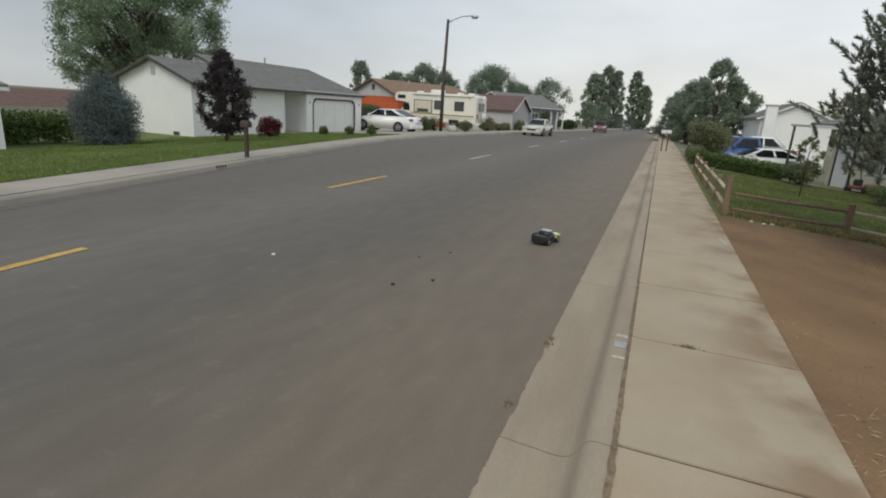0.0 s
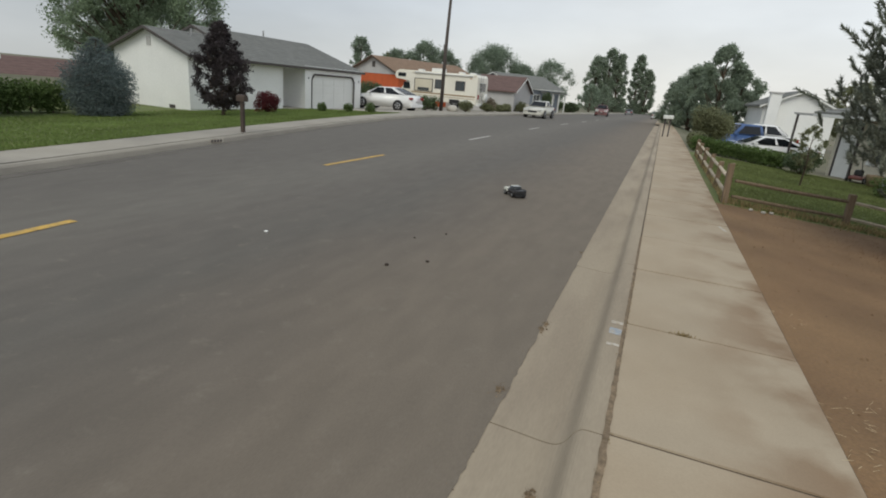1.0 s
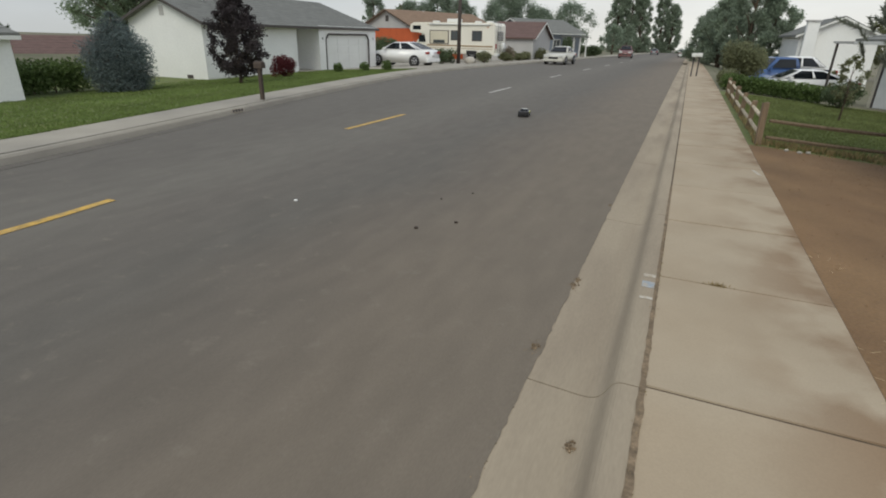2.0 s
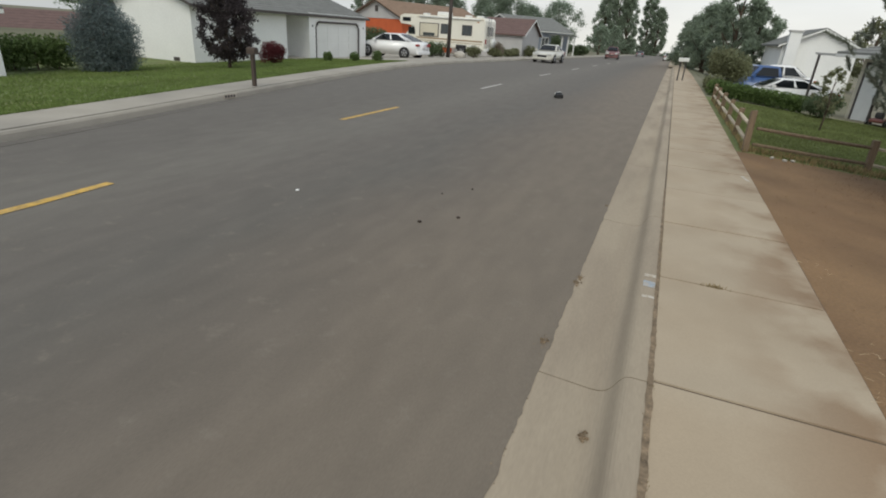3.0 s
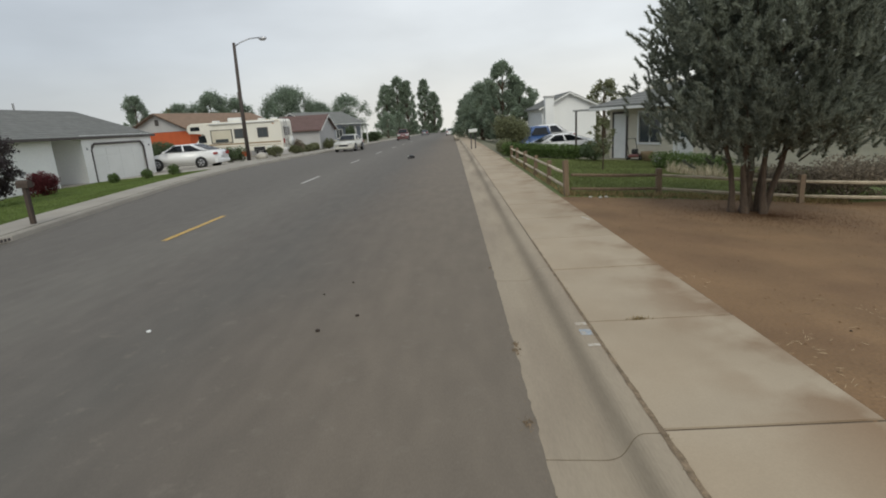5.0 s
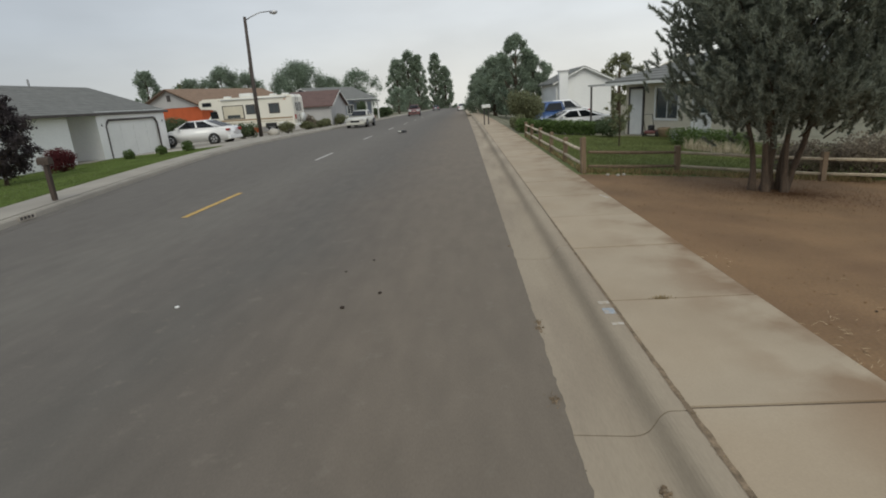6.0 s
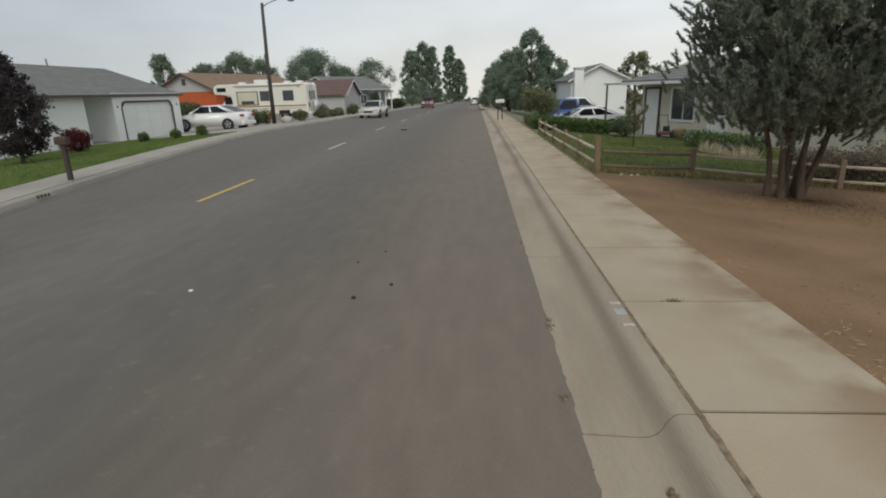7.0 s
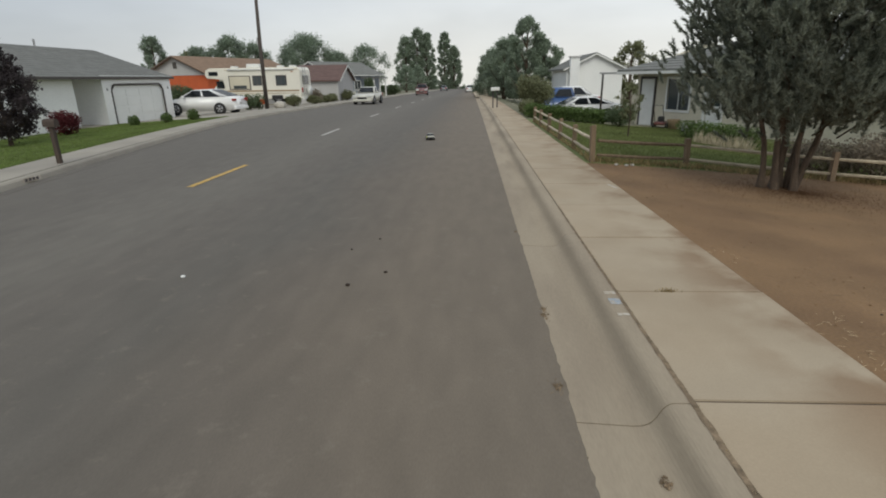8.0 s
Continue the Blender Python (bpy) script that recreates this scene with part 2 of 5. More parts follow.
M_RV = mat("cream_fibreglass", (0.780, 0.750, 0.660), 0.4, var=0.04, scale=1, bump=0)
M_RVBAND = mat("tan_band", (0.34, 0.24, 0.14), 0.5, var=0.05)
M_GLASS = glass("dark_glass", (0.02, 0.024, 0.028))
M_PANE = glass("window_pane", (0.06, 0.07, 0.075), 0.08)
M_TYRE = mat("tyre_rubber", (0.022, 0.022, 0.022), 0.85, var=0.1)
M_RIM = mat("silver_rim", (0.55, 0.55, 0.56), 0.35, metal=0.7, var=0)
M_BLACK = mat("black_plastic", (0.02, 0.02, 0.021), 0.55, var=0.1)
M_LAMPRED = mat("red_lens", (0.30, 0.02, 0.015), 0.25, var=0)
M_LAMPCLEAR = mat("clear_lens", (0.65, 0.65, 0.62), 0.15, var=0)
M_AMBER = mat("amber_lens", (0.45, 0.16, 0.02), 0.25, var=0)
M_STONE = mat("pale_stone", (0.42, 0.39, 0.34), 0.9, var=0.15, scale=5)
M_DEBRIS = mat("dark_debris", (0.045, 0.032, 0.024), 1.0, var=0.2)
M_BLUECHALK = mat("faded_blue_paint", (0.320, 0.355, 0.390), 0.9, var=0.15, scale=8, second=(0.39, 0.34, 0.27), second_scale=26, second_amount=1.0)
M_CHALK = mat("faded_white_paint", (0.50, 0.46, 0.40), 0.9, var=0.12, scale=8, second=(0.38, 0.32, 0.24), second_scale=30, second_amount=1.0)
M_RCWHITE = mat("toy_white_shell", (0.72, 0.71, 0.62), 0.35, var=0.05, bump=0)
M_RCYELLOW = mat("toy_yellow_shell", (0.58, 0.60, 0.12), 0.35, var=0.05, bump=0)
M_RCDARK = mat("toy_charcoal_shell", (0.035, 0.033, 0.034), 0.4, var=0.1, bump=0)
M_CLAY = mat("clay_pot", (0.30, 0.22, 0.14), 0.9)
M_BRONZEWOOD = mat("dark_post_wood", (0.065, 0.048, 0.038), 0.9, var=0.2, scale=5, fine=50, stretch=(6, 6, 0.7))

# ---- helpers for meshes ----


def part(name, bm, material, parent=None, label="", smooth=False):
    me = bpy.data.meshes.new(name)
    bmesh.ops.recalc_face_normals(bm, faces=bm.faces[:])
    bm.to_mesh(me)
    bm.free()
    me.materials.append(material)
    if smooth:
        for p in me.polygons:
            p.use_smooth = True
    ob = new(name, me)
    if parent is not None:
        ob.parent = parent
    if label:
        ob["label"] = label
    return ob


def raw(name, verts, faces, material, parent=None, label="", smooth=False):
    me = bpy.data.meshes.new(name)
    me.from_pydata(verts, [], faces)
    me.update()
    me.materials.append(material)
    if smooth:
        for p in me.polygons:
            p.use_smooth = True
    ob = new(name, me)
    if parent is not None:
        ob.parent = parent
    if label:
        ob["label"] = label
    return ob


def base(name, x, y, z, rz=0.0):
    e = new(name)
    e.empty_display_size = 0.2
    e.matrix_basis = pose(x, y, z, 0, 0, rz)
    return e


def box(bm, x0, x1, y0, y1, z0, z1, bevel=0.0, m=None):
    r = bmesh.ops.create_cube(bm, size=1.0)
    vs = r["verts"]
    for v in vs:
        v.co = Vector(((x0 + x1) / 2 + v.co.x * (x1 - x0), (y0 + y1) / 2 + v.co.y * (y1 - y0), (z0 + z1) / 2 + v.co.z * (z1 - z0)))
    if m is not None:
        bmesh.ops.transform(bm, matrix=m, verts=vs)
    if bevel:
        es = list({e for v in vs for e in v.link_edges})
        bmesh.ops.bevel(bm, geom=es, offset=bevel, segments=2, affect="EDGES", profile=0.6)
    return bm


def boxes(*specs, bevel=0.0):
    bm = bmesh.new()
    for s in specs:
        box(bm, *s, bevel=bevel)
    return bm


def tube(bm, pts, radii, n=8, cap=True):
    """A tapered round limb through the points."""
    rings = []
    for i, p in enumerate(pts):
        p = Vector(p)
        d = (Vector(pts[min(i + 1, len(pts) - 1)]) - Vector(pts[max(i - 1, 0)])).normalized()
        a = d.orthogonal().normalized() if i == 0 else (rings[-1][1] - d * rings[-1][1].dot(d)).normalized()
        b = d.cross(a)
        ring = [bm.verts.new(p + (a * math.cos(k * math.tau / n) + b * math.sin(k * math.tau / n)) * radii[i]) for k in range(n)]
        rings.append((ring, a))
    for (r0, _), (r1, _) in zip(rings, rings[1:]):
        for k in range(n):
            bm.faces.new((r0[k], r0[(k + 1) % n], r1[(k + 1) % n], r1[k]))
    if cap:
        bm.faces.new(rings[0][0][::-1])
        bm.faces.new(rings[-1][0])
    return bm


def prism(bm, outline, y0, y1):
    """An outline in x and z, pulled along y."""
    a = [bm.verts.new((x, y0, z)) for x, z in outline]
    b = [bm.verts.new((x, y1, z)) for x, z in outline]
    n = len(a)
    for k in range(n):
        bm.faces.new((a[k], a[(k + 1) % n], b[(k + 1) % n], b[k]))
    bm.faces.new(a[::-1])
    bm.faces.new(b)
    return bm


# ---- the lie of the land ----


def fall(y):
    """The street falls away gently in the distance."""
    d = max(0.0, y - 22.0)
    return -0.0135 * d * d / (d + 14.0)


KERB_Y = (-60, -6, 0, 4, 8.5, 15, 18.5, 24, 32, 46, 700)
KERB_X = (-7.8, -7.9, -8.2, -9.0, -9.95, -11.15, -11.75, -12.3, -12.2, -11.8, -11.8)


def far_kerb(y):
    return float(sum(np.interp(y + d, KERB_Y, KERB_X) for d in (-3, -1.5, 0, 1.5, 3)) / 5)


def ease(v, a, b):
    f = min(max((v - a) / (b - a), 0.0), 1.0)
    return f * f * (3 - 2 * f)


def land(x, y):
    z = fall(y)
    if x > 0:
        return z + 0.13 - 0.08 * min(max(x - 1.2, 0.0), 6.0) - 0.42 * ease(x, 1.4, 4.0) * ease(y, 21.5, 26.0)
    k = far_kerb(y)
    if x < k - 0.2:
        return z + 0.13 - 0.055 * min(max(k - 1.2 - x, 0.0), 7.0)
    return z


def strip(name, left, right, ys, material, lift=0.0, nx=6, height=land):
    """A patch of ground between two lines, given as functions of y."""
    verts, faces = [], []
    for y in ys:
        a, b = left(y), right(y)
        for i in range(nx + 1):
            x = a + (b - a) * i / nx
            verts.append((x, y, height(x, y) + lift))
    w = nx + 1
    for j in range(len(ys) - 1):
        for i in range(nx):
            k = j * w + i
            faces.append((k, k + 1, k + w + 1, k + w))
    return raw(name, verts, faces, material, smooth=True)


def span(a, b, step):
    n = max(1, int(round((b - a) / step)))
    return [a + (b - a) * i / n for i in range(n + 1)]


FAR = span(-40, 60, 2.0) + [70, 85, 100, 130, 170, 230, 320, 450, 690]


def sheet_height(x, y):
    k = far_kerb(y)
    if k - 1.6 < x < 1.6:
        return fall(y) - 0.3
    return land(x, y) - 0.03


gx = [-900, -500, -250, -140, -90, -60, -45, -36, -30, -26, -23, -20, -18, -16.5, -15.5] + span(-14.5, -8, 0.5) + [-5, -2, 1.5, 1.7, 2.5, 3.5, 5, 6.9, 9, 12, 16, 22, 30, 45, 70, 120, 250, 500, 900]
gy = [-300, -120, -60] + FAR + [900, 1500, 3000]
gverts = [(x, y, sheet_height(x, y)) for y in gy for x in gx]
gfaces = [(j * len(gx) + i, j * len(gx) + i + 1, (j + 1) * len(gx) + i + 1, (j + 1) * len(gx) + i) for j in range(len(gy) - 1) for i in range(len(gx) - 1)]
tagged(raw("ground", gverts, gfaces, M_FIELD, smooth=True), "dry ground between the yards, out to the horizon", "ground", kind="structure")

road = strip("road", lambda y: far_kerb(y) + 0.22, lambda y: -0.60, FAR, M_ASPHALT, nx=16)
tagged(road, "worn grey asphalt street with brownish dusty lane", "road", kind="structure")
gut = strip("gutter_far", lambda y: far_kerb(y), lambda y: far_kerb(y) + 0.22, FAR, M_ASPHALT, 0.004, nx=1, height=lambda x, y: fall(y))
tagged(gut, "dusty gutter strip along the far kerb", "gutter", kind="structure")

# far kerb and pavement
kv, kf = [], []
for y in FAR:
    k, z = far_kerb(y), fall(y)
    kv += [(k, y, z - 0.1), (k - 0.05, y, z + 0.09), (k - 0.08, y, z + 0.125), (k - 0.16, y, z + 0.13), (k - 0.16, y, z - 0.1)]
for j in range(len(FAR) - 1):
    for i in range(4):
        a = j * 5 + i
        kf.append((a, a + 1, a + 6, a + 5))
tagged(raw("kerb_far", kv, kf, M_DRIVE), "concrete kerb on the far side", "kerb", kind="structure")
walk_far = strip("pavement_far", lambda y: far_kerb(y) - 1.15, lambda y: far_kerb(y) - 0.17, FAR, M_DRIVE, 0.008, nx=2, height=lambda x, y: fall(y) + 0.13)
tagged(walk_far, "narrow concrete pavement on the far side", "pavement", kind="structure")


def grass(name, area, count, material, size=(0.03, 0.07), seed=1, wide=0.012):
    """Blades over an area; area gives a random point on the ground."""
    rng = random.Random(seed)
    verts, faces = [], []
    for _ in range(count):
        x, y, z = area(rng)
        a, h = rng.uniform(0, math.tau), rng.uniform(*size)
        w = wide * rng.uniform(0.7, 1.4)
        dx, dy = math.cos(a) * w, math.sin(a) * w
        lx, ly = rng.uniform(-0.6, 0.6) * h, rng.uniform(-0.6, 0.6) * h
        n = len(verts)
        verts += [(x - dx, y - dy, z - 0.005), (x + dx, y + dy, z - 0.005), (x + lx, y + ly, z + h)]
        faces.append((n, n + 1, n + 2))
    return tagged(raw(name, verts, faces, material), kind="stuff")


LAWN_Y = span(-6, 24.2, 1.0)
lawn = strip("lawn_far", lambda y: -32.0, lambda y: far_kerb(y) - 1.15, LAWN_Y, M_LAWN, 0.012, nx=24)
tagged(lawn, "mown green front lawn with yellowed patches", "lawn", kind="structure")


def on_far_lawn(rng):
    y = rng.uniform(-3, 24)
    x = far_kerb(y) - 1.16 - 7.5 * rng.random() ** 1.3
    return x, y, land(x, y) + 0.012


tagged(grass("lawn_grass", on_far_lawn, 80000, M_GRASS, (0.015, 0.045), 3, 0.022), "short green grass of the front lawn", "grass")
drive = strip("driveway_far", lambda y: -23.0, lambda y: far_kerb(y) - 0.17, span(24.3, 31.0, 1.0), M_DRIVE, 0.016, nx=10)
tagged(drive, "concrete driveway before the garage", "driveway", kind="structure")
gravel = strip("gravel_far", lambda y: -34.0, lambda y: far_kerb(y) - 1.15, span(31.0, 52.0, 1.5), M_DRIVE, 0.013, nx=10)
tagged(gravel, "gravel and concrete parking strip beside the motorhome", "driveway", kind="structure")

# dirt lot and lawn on this side
DIRT_END = 8.35
dirt = strip("dirt_lot", lambda y: 1.10, lambda y: 26.0, span(-12, DIRT_END, 0.7), M_DIRT, -0.006, nx=40)
tagged(dirt, "bare brown dirt lot with dry clods", "dirt", kind="structure")
lawn_r = strip("lawn_near", lambda y: 1.10, lambda y: 12.0, span(DIRT_END, 20.5, 0.8), M_LAWN, -0.006, nx=16)
tagged(lawn_r, "green lawn behind the rail fence", "lawn", kind="structure")
verge_r = strip("verge_near", lambda y: 1.10, lambda y: 14.0, span(20.5, 80, 1.5), M_FIELD, -0.006, nx=12)
tagged(verge_r, "dusty verge and front yards", "ground", kind="structure")


def on_near_lawn(rng):
    y = rng.uniform(DIRT_END + 0.1, 20)
    x = rng.uniform(1.5, 8.5)
    return x, y, land(x, y)


tagged(grass("lawn_grass", on_near_lawn, 50000, M_GRASS_R, (0.015, 0.05), 5, 0.018), "short green grass behind the fence", "grass")


def fence_weeds(rng):
    if rng.random() < 0.75:
        x = rng.uniform(1.25, 7.0)
        y = DIRT_END + 0.3 + rng.gauss(0, 0.14) - 0.1 * max(0, x - 3.4)
    else:
        y = rng.uniform(8.4, 19)
        x = 1.30 + abs(rng.gauss(0, 0.06))
    return x, y, land(x, y)


tagged(grass("dry_weeds", fence_weeds, 2600, M_STRAW, (0.04, 0.15), 6, 0.010), "dry straw weeds under the rail fence", "weeds")


def clods(name, count, area, sizes, material, seed, label, category):
    rng = random.Random(seed)
    bm = bmesh.new()
    for _ in range(count):
        x, y, z = area(rng)
        s = rng.uniform(*sizes)
        r = bmesh.ops.create_icosphere(bm, subdivisions=1, radius=s)
        for v in r["verts"]:
            v.co = Vector((x, y, z)) + Vector((v.co.x * rng.uniform(0.7, 1.3), v.co.y * rng.uniform(0.7, 1.3), v.co.z * 0.6 + s * 0.2))
    return tagged(part(name, bm, material), label, category, kind="stuff")


def lot(rng):
    y = rng.uniform(-1, 8.2)
    x = rng.uniform(1.3, 8.0)
    return x, y, land(x, y)


clods("dirt_clods", 800, lot, (0.003, 0.011), M_DIRT, 11, "small brown dirt clods on the lot", "dirt clods")
def under_pine(rng):
    a, r = rng.uniform(0, math.tau), abs(rng.gauss(0, 1.1))
    x, y = 4.4 + math.cos(a) * r, 6.5 + math.sin(a) * r * 0.75
    return x, y, land(x, y)


tagged(grass("needle_litter", under_pine, 9000, M_NEEDLE, (0.003, 0.008), 13, 0.005), "reddish brown fallen needles under the pine", "needles")
clods("pine_cones", 20, lot, (0.006, 0.013), M_DEBRIS, 12, "fallen dark pine cones on the dirt", "pine cones")


# ---- kerb, gutter and pavement on this side, in poured lengths ----
pavement = base("pavement_near", 0, 0, 0)
tagged(pavement, "worn tan concrete pavement in square panels", "pavement", kind="structure")
bed = strip("bedding", lambda y: -0.02, lambda y: 1.17, span(-13, 60, 1.5), mat("slab_bedding", (0.10, 0.075, 0.05), 1.0, var=0.3, scale=8), 0.1225, nx=2, height=lambda x, y: fall(y))
bed.parent = pavement
STEP = 1.524
slab_mesh = None
for i in range(-9, 38):
    y0 = i * STEP + 0.008
    if slab_mesh is None:
        bm = boxes((0.013, 1.165, 0.0, STEP - 0.016, -0.09, 0.0))
        bmesh.ops.bevel(bm, geom=[e for e in bm.edges if all(v.co.z > -0.01 for v in e.verts)], offset=0.005, segments=2, affect="EDGES")
        slab = part("slab", bm, M_CONCRETE, pavement)
        slab_mesh = slab.data
    else:
        slab = new("slab", slab_mesh)
        slab.parent = pavement
    rr = random.Random(i)
    slab.matrix_basis = pose(0, y0, 0.13 + fall(y0) + rr.uniform(-0.0015, 0.001), math.degrees((fall(y0 + STEP) - fall(y0)) / STEP) + rr.uniform(-0.05, 0.05), rr.uniform(-0.06, 0.06), 0)

kerb = base("kerb_near", 0, 0, 0)
tagged(kerb, "pale concrete kerb and gutter, dusty and cracked", "kerb", kind="structure")
GUT = [(-0.615, -0.12), (-0.605, 0.002), (-0.30, -0.016), (-0.26, -0.0145), (-0.235, -0.009), (-0.215, 0.000), (-0.20, 0.011), (-0.187, 0.026), (-0.175, 0.045), (-0.163, 0.068), (-0.152, 0.089),
       (-0.141, 0.105), (-0.128, 0.118), (-0.112, 0.127), (-0.095, 0.131), (-0.08, 0.132), (-0.004, 0.132), (-0.002, -0.12)]
LENGTH = 3.20
kerb_mesh = None
for i in range(-6, 19):
    y0 = i * LENGTH - 0.03
    if kerb_mesh is None:
        bm = bmesh.new()
        prism(bm, GUT, 0.005, LENGTH - 0.005)
        piece = part("kerb_length", bm, M_GUTTER, kerb)
        kerb_mesh = piece.data
    else:
        piece = new("kerb_length", kerb_mesh)
        piece.parent = kerb
    piece.matrix_basis = pose(0, y0, fall(y0), math.degrees((fall(y0 + LENGTH) - fall(y0)) / LENGTH), 0, 0)
far_pave = strip("pavement_beyond", lambda y: -0.6, lambda y: 1.17, [57.9, 65, 80, 100, 150, 250, 690], M_CONCRETE, 0.13, nx=1, height=lambda x, y: fall(y))
tagged(far_pave, "concrete kerb and pavement running on into the distance", "pavement", kind="structure")

# the asphalt's broken edge over the gutter lip
edge_strip = strip("road_edge", lambda y: -0.68, lambda y: -0.600 + 0.016 * noise.noise(Vector((0, y * 5, 0))) + 0.010 * noise.noise(Vector((3, y * 21, 0))), span(-6, 24, 0.05), M_ASPHALT, 0.0, nx=1, height=lambda x, y: fall(y) + (0.006 if x > -0.65 else 0.0006))
tagged(edge_strip, "ragged asphalt edge along the gutter", "road", kind="structure")

# centre line
DASHES = [(-1.4, 1.2), (6.6, 9.15), (15.5, 18.0), (24.7, 27.2), (34.0, 37.0), (44, 47), (54, 57), (65, 68)]
def centre(y):
    return float(np.interp(y, (0, 6.5), (-5.75, -6.28)))


for a, b in DASHES:
    ln = strip("lane_line", lambda y: centre(y) - 0.03, lambda y: centre(y) + 0.09, span(a, b, 1.0), M_YELLOW if a < 12 else M_WHITEPAINT, 0.006, nx=1)
    tagged(ln, "worn yellow dashed centre line" if a < 12 else "pale worn centre line dash", "road marking", group="centre line dashes", kind="structure")

# ---- trees and shrubs ----


def leaves(name, clumps, count, size, material, parent, seed, long=1.0, up=0.0, label="", slim=0.5, fuzzy=False):
    """Many small folded leaves spread through clumps (centre, radii)."""
    rng = np.random.default_rng(seed)
    weight = np.array([r[0] * r[1] * r[2] for _, r in clumps]) ** 0.75
    pick = rng.choice(len(clumps), size=count, p=weight / weight.sum())
    cen = np.array([c for c, _ in clumps])[pick]
    rad = np.array([r for _, r in clumps])[pick]
    d = rng.normal(size=(count, 3))
    d /= np.linalg.norm(d, axis=1)[:, None]
    rr = np.minimum(np.abs(rng.normal(0.55, 0.30, count)), 1.12) if fuzzy else rng.random(count) ** 0.42
    p = cen + d * rad * rr[:, None]
    ax = rng.normal(size=(count, 3)) + d * 0.8 + np.array([0, 0, up])
    ax /= np.linalg.norm(ax, axis=1)[:, None]
    sd = np.cross(ax, rng.normal(size=(count, 3)))
    sd /= np.linalg.norm(sd, axis=1)[:, None] + 1e-9
    nn = np.cross(ax, sd)
    s = size * rng.uniform(0.6, 1.4, count)[:, None]
    tip, tail = p + ax * s * long, p - ax * s * long
    l, r = p + sd * s * slim + nn * s * 0.18, p - sd * s * slim + nn * s * 0.18
    verts = np.stack([tail, r, tip, l], 1).reshape(-1, 3)
    me = bpy.data.meshes.new(name)
    idx = np.arange(count) * 4
    faces = np.concatenate([np.stack([idx, idx + 1, idx + 2], 1), np.stack([idx, idx + 2, idx + 3], 1)])
    me.from_pydata(verts.tolist(), [], faces.tolist())
    me.materials.append(material)
    ob = new(name, me)
    ob.parent = parent
    if label:
        ob["label"] = label
    return ob


def bough_tree(name, x, y, z, height, spread, material, label, seed, count=6000, size=0.1, trunk=0.16, clear=0.1, clumps=60, lump=(0.13, 0.24),
               shape=((0.0, 0.45), (0.2, 0.9), (0.45, 1.0), (0.75, 0.75), (1.0, 0.15)), hollow=0.45, lean=0.0, category="tree", group=""):
    """A trunk with forking boughs; each bough ends in a small clump, and the clumps fill a profile unevenly, with gaps."""
    rng = random.Random(seed)
    tree = base(name, x, y, z)
    tagged(tree, label, category, group)
    bm = bmesh.new()
    h0 = height * clear
    tube(bm, [(0, 0, -0.15), (0.03, 0.02, max(h0, 0.1)), (lean * 0.5, 0.0, h0 + (height - h0) * 0.4), (lean, 0, height * 0.9)], [trunk * 1.35, trunk, trunk * 0.7, trunk * 0.1], 8)
    sides = [1 + rng.uniform(-0.16, 0.16) for _ in range(7)]
    cl = []
    for i in range(clumps):
        f = (i + rng.random()) / clumps
        a = i * 2.39996 + rng.uniform(-0.5, 0.5)
        prof = float(np.interp(f, [p[0] for p in shape], [p[1] for p in shape])) * sides[int(a / math.tau * 7 + f * 3) % 7]
        rad = spread * prof * math.sqrt(rng.uniform(hollow * hollow, 1.0)) * 0.92
        s = spread * rng.uniform(*lump)
        zz = h0 + (height - h0) * f
        c = (lean * f + math.cos(a) * rad, math.sin(a) * rad, min(zz, height - s * 0.4))
        cl.append((c, (s, s, s * rng.uniform(0.75, 1.1))))
        if i % 2 == 0:
            zs = max(h0 * 0.8, zz - rad * 0.9 - 0.1 * height)
            tube(bm, [(lean * f * 0.5, 0, zs), (c[0] * 0.55, c[1] * 0.55, zs + (zz - zs) * 0.5), c], [trunk * 0.3, trunk * 0.17, trunk * 0.05], 5)
    part("trunk", bm, M_BARK, tree, "brown bark trunk and boughs", True)
    leaves("crown", cl, count, size, material, tree, seed, fuzzy=True)
    return tree


def conifer(name, x, y, z, height, spread, material, label, seed, count=9000, size=0.14, droop=0.15, low=0.04, round_top=0.0):
    rng = random.Random(seed)
    tree = base(name, x, y, z)
    tagged(tree, label, "tree")
    bm = bmesh.new()
    tube(bm, [(0, 0, -0.1), (0, 0, height * 0.5), (0, 0, height * 0.97)], [spread * 0.09, spread * 0.06, 0.015], 8)
    cl = []
    rows = 13
    for i in range(rows):
        f = i / (rows - 1)
        zz = height * (low + (0.95 - low) * f)
        r = spread * ((1 - f) ** 0.85 if not round_top else math.sin(math.pi * (0.24 + 0.74 * f)) ** 0.8) + 0.1
        n = max(3, int((11 if not round_top else 13) * (1 - f * (1 - 0.4 * round_top)) + 2))
        for k in range(n):
            a = k * math.tau / n + i * 1.3 + rng.uniform(-0.2, 0.2)
            rr = r * rng.uniform(0.78, 1.08)
            end = (math.cos(a) * rr, math.sin(a) * rr, zz - droop * rr + rng.uniform(-0.1, 0.1))
            tube(bm, [(0, 0, zz), end], [0.02, 0.005], 4)
            for q in (0.45, 0.82):
                s = 0.30 * r * rng.uniform(0.8, 1.2) + 0.06
                cl.append(((end[0] * q, end[1] * q, zz + (end[2] - zz) * q), (s, s, s * 0.7)))
    part("trunk", bm, M_BARK, tree, "", True)
    leaves("crown", cl, count, size, material, tree, seed, 1.3)
    return tree


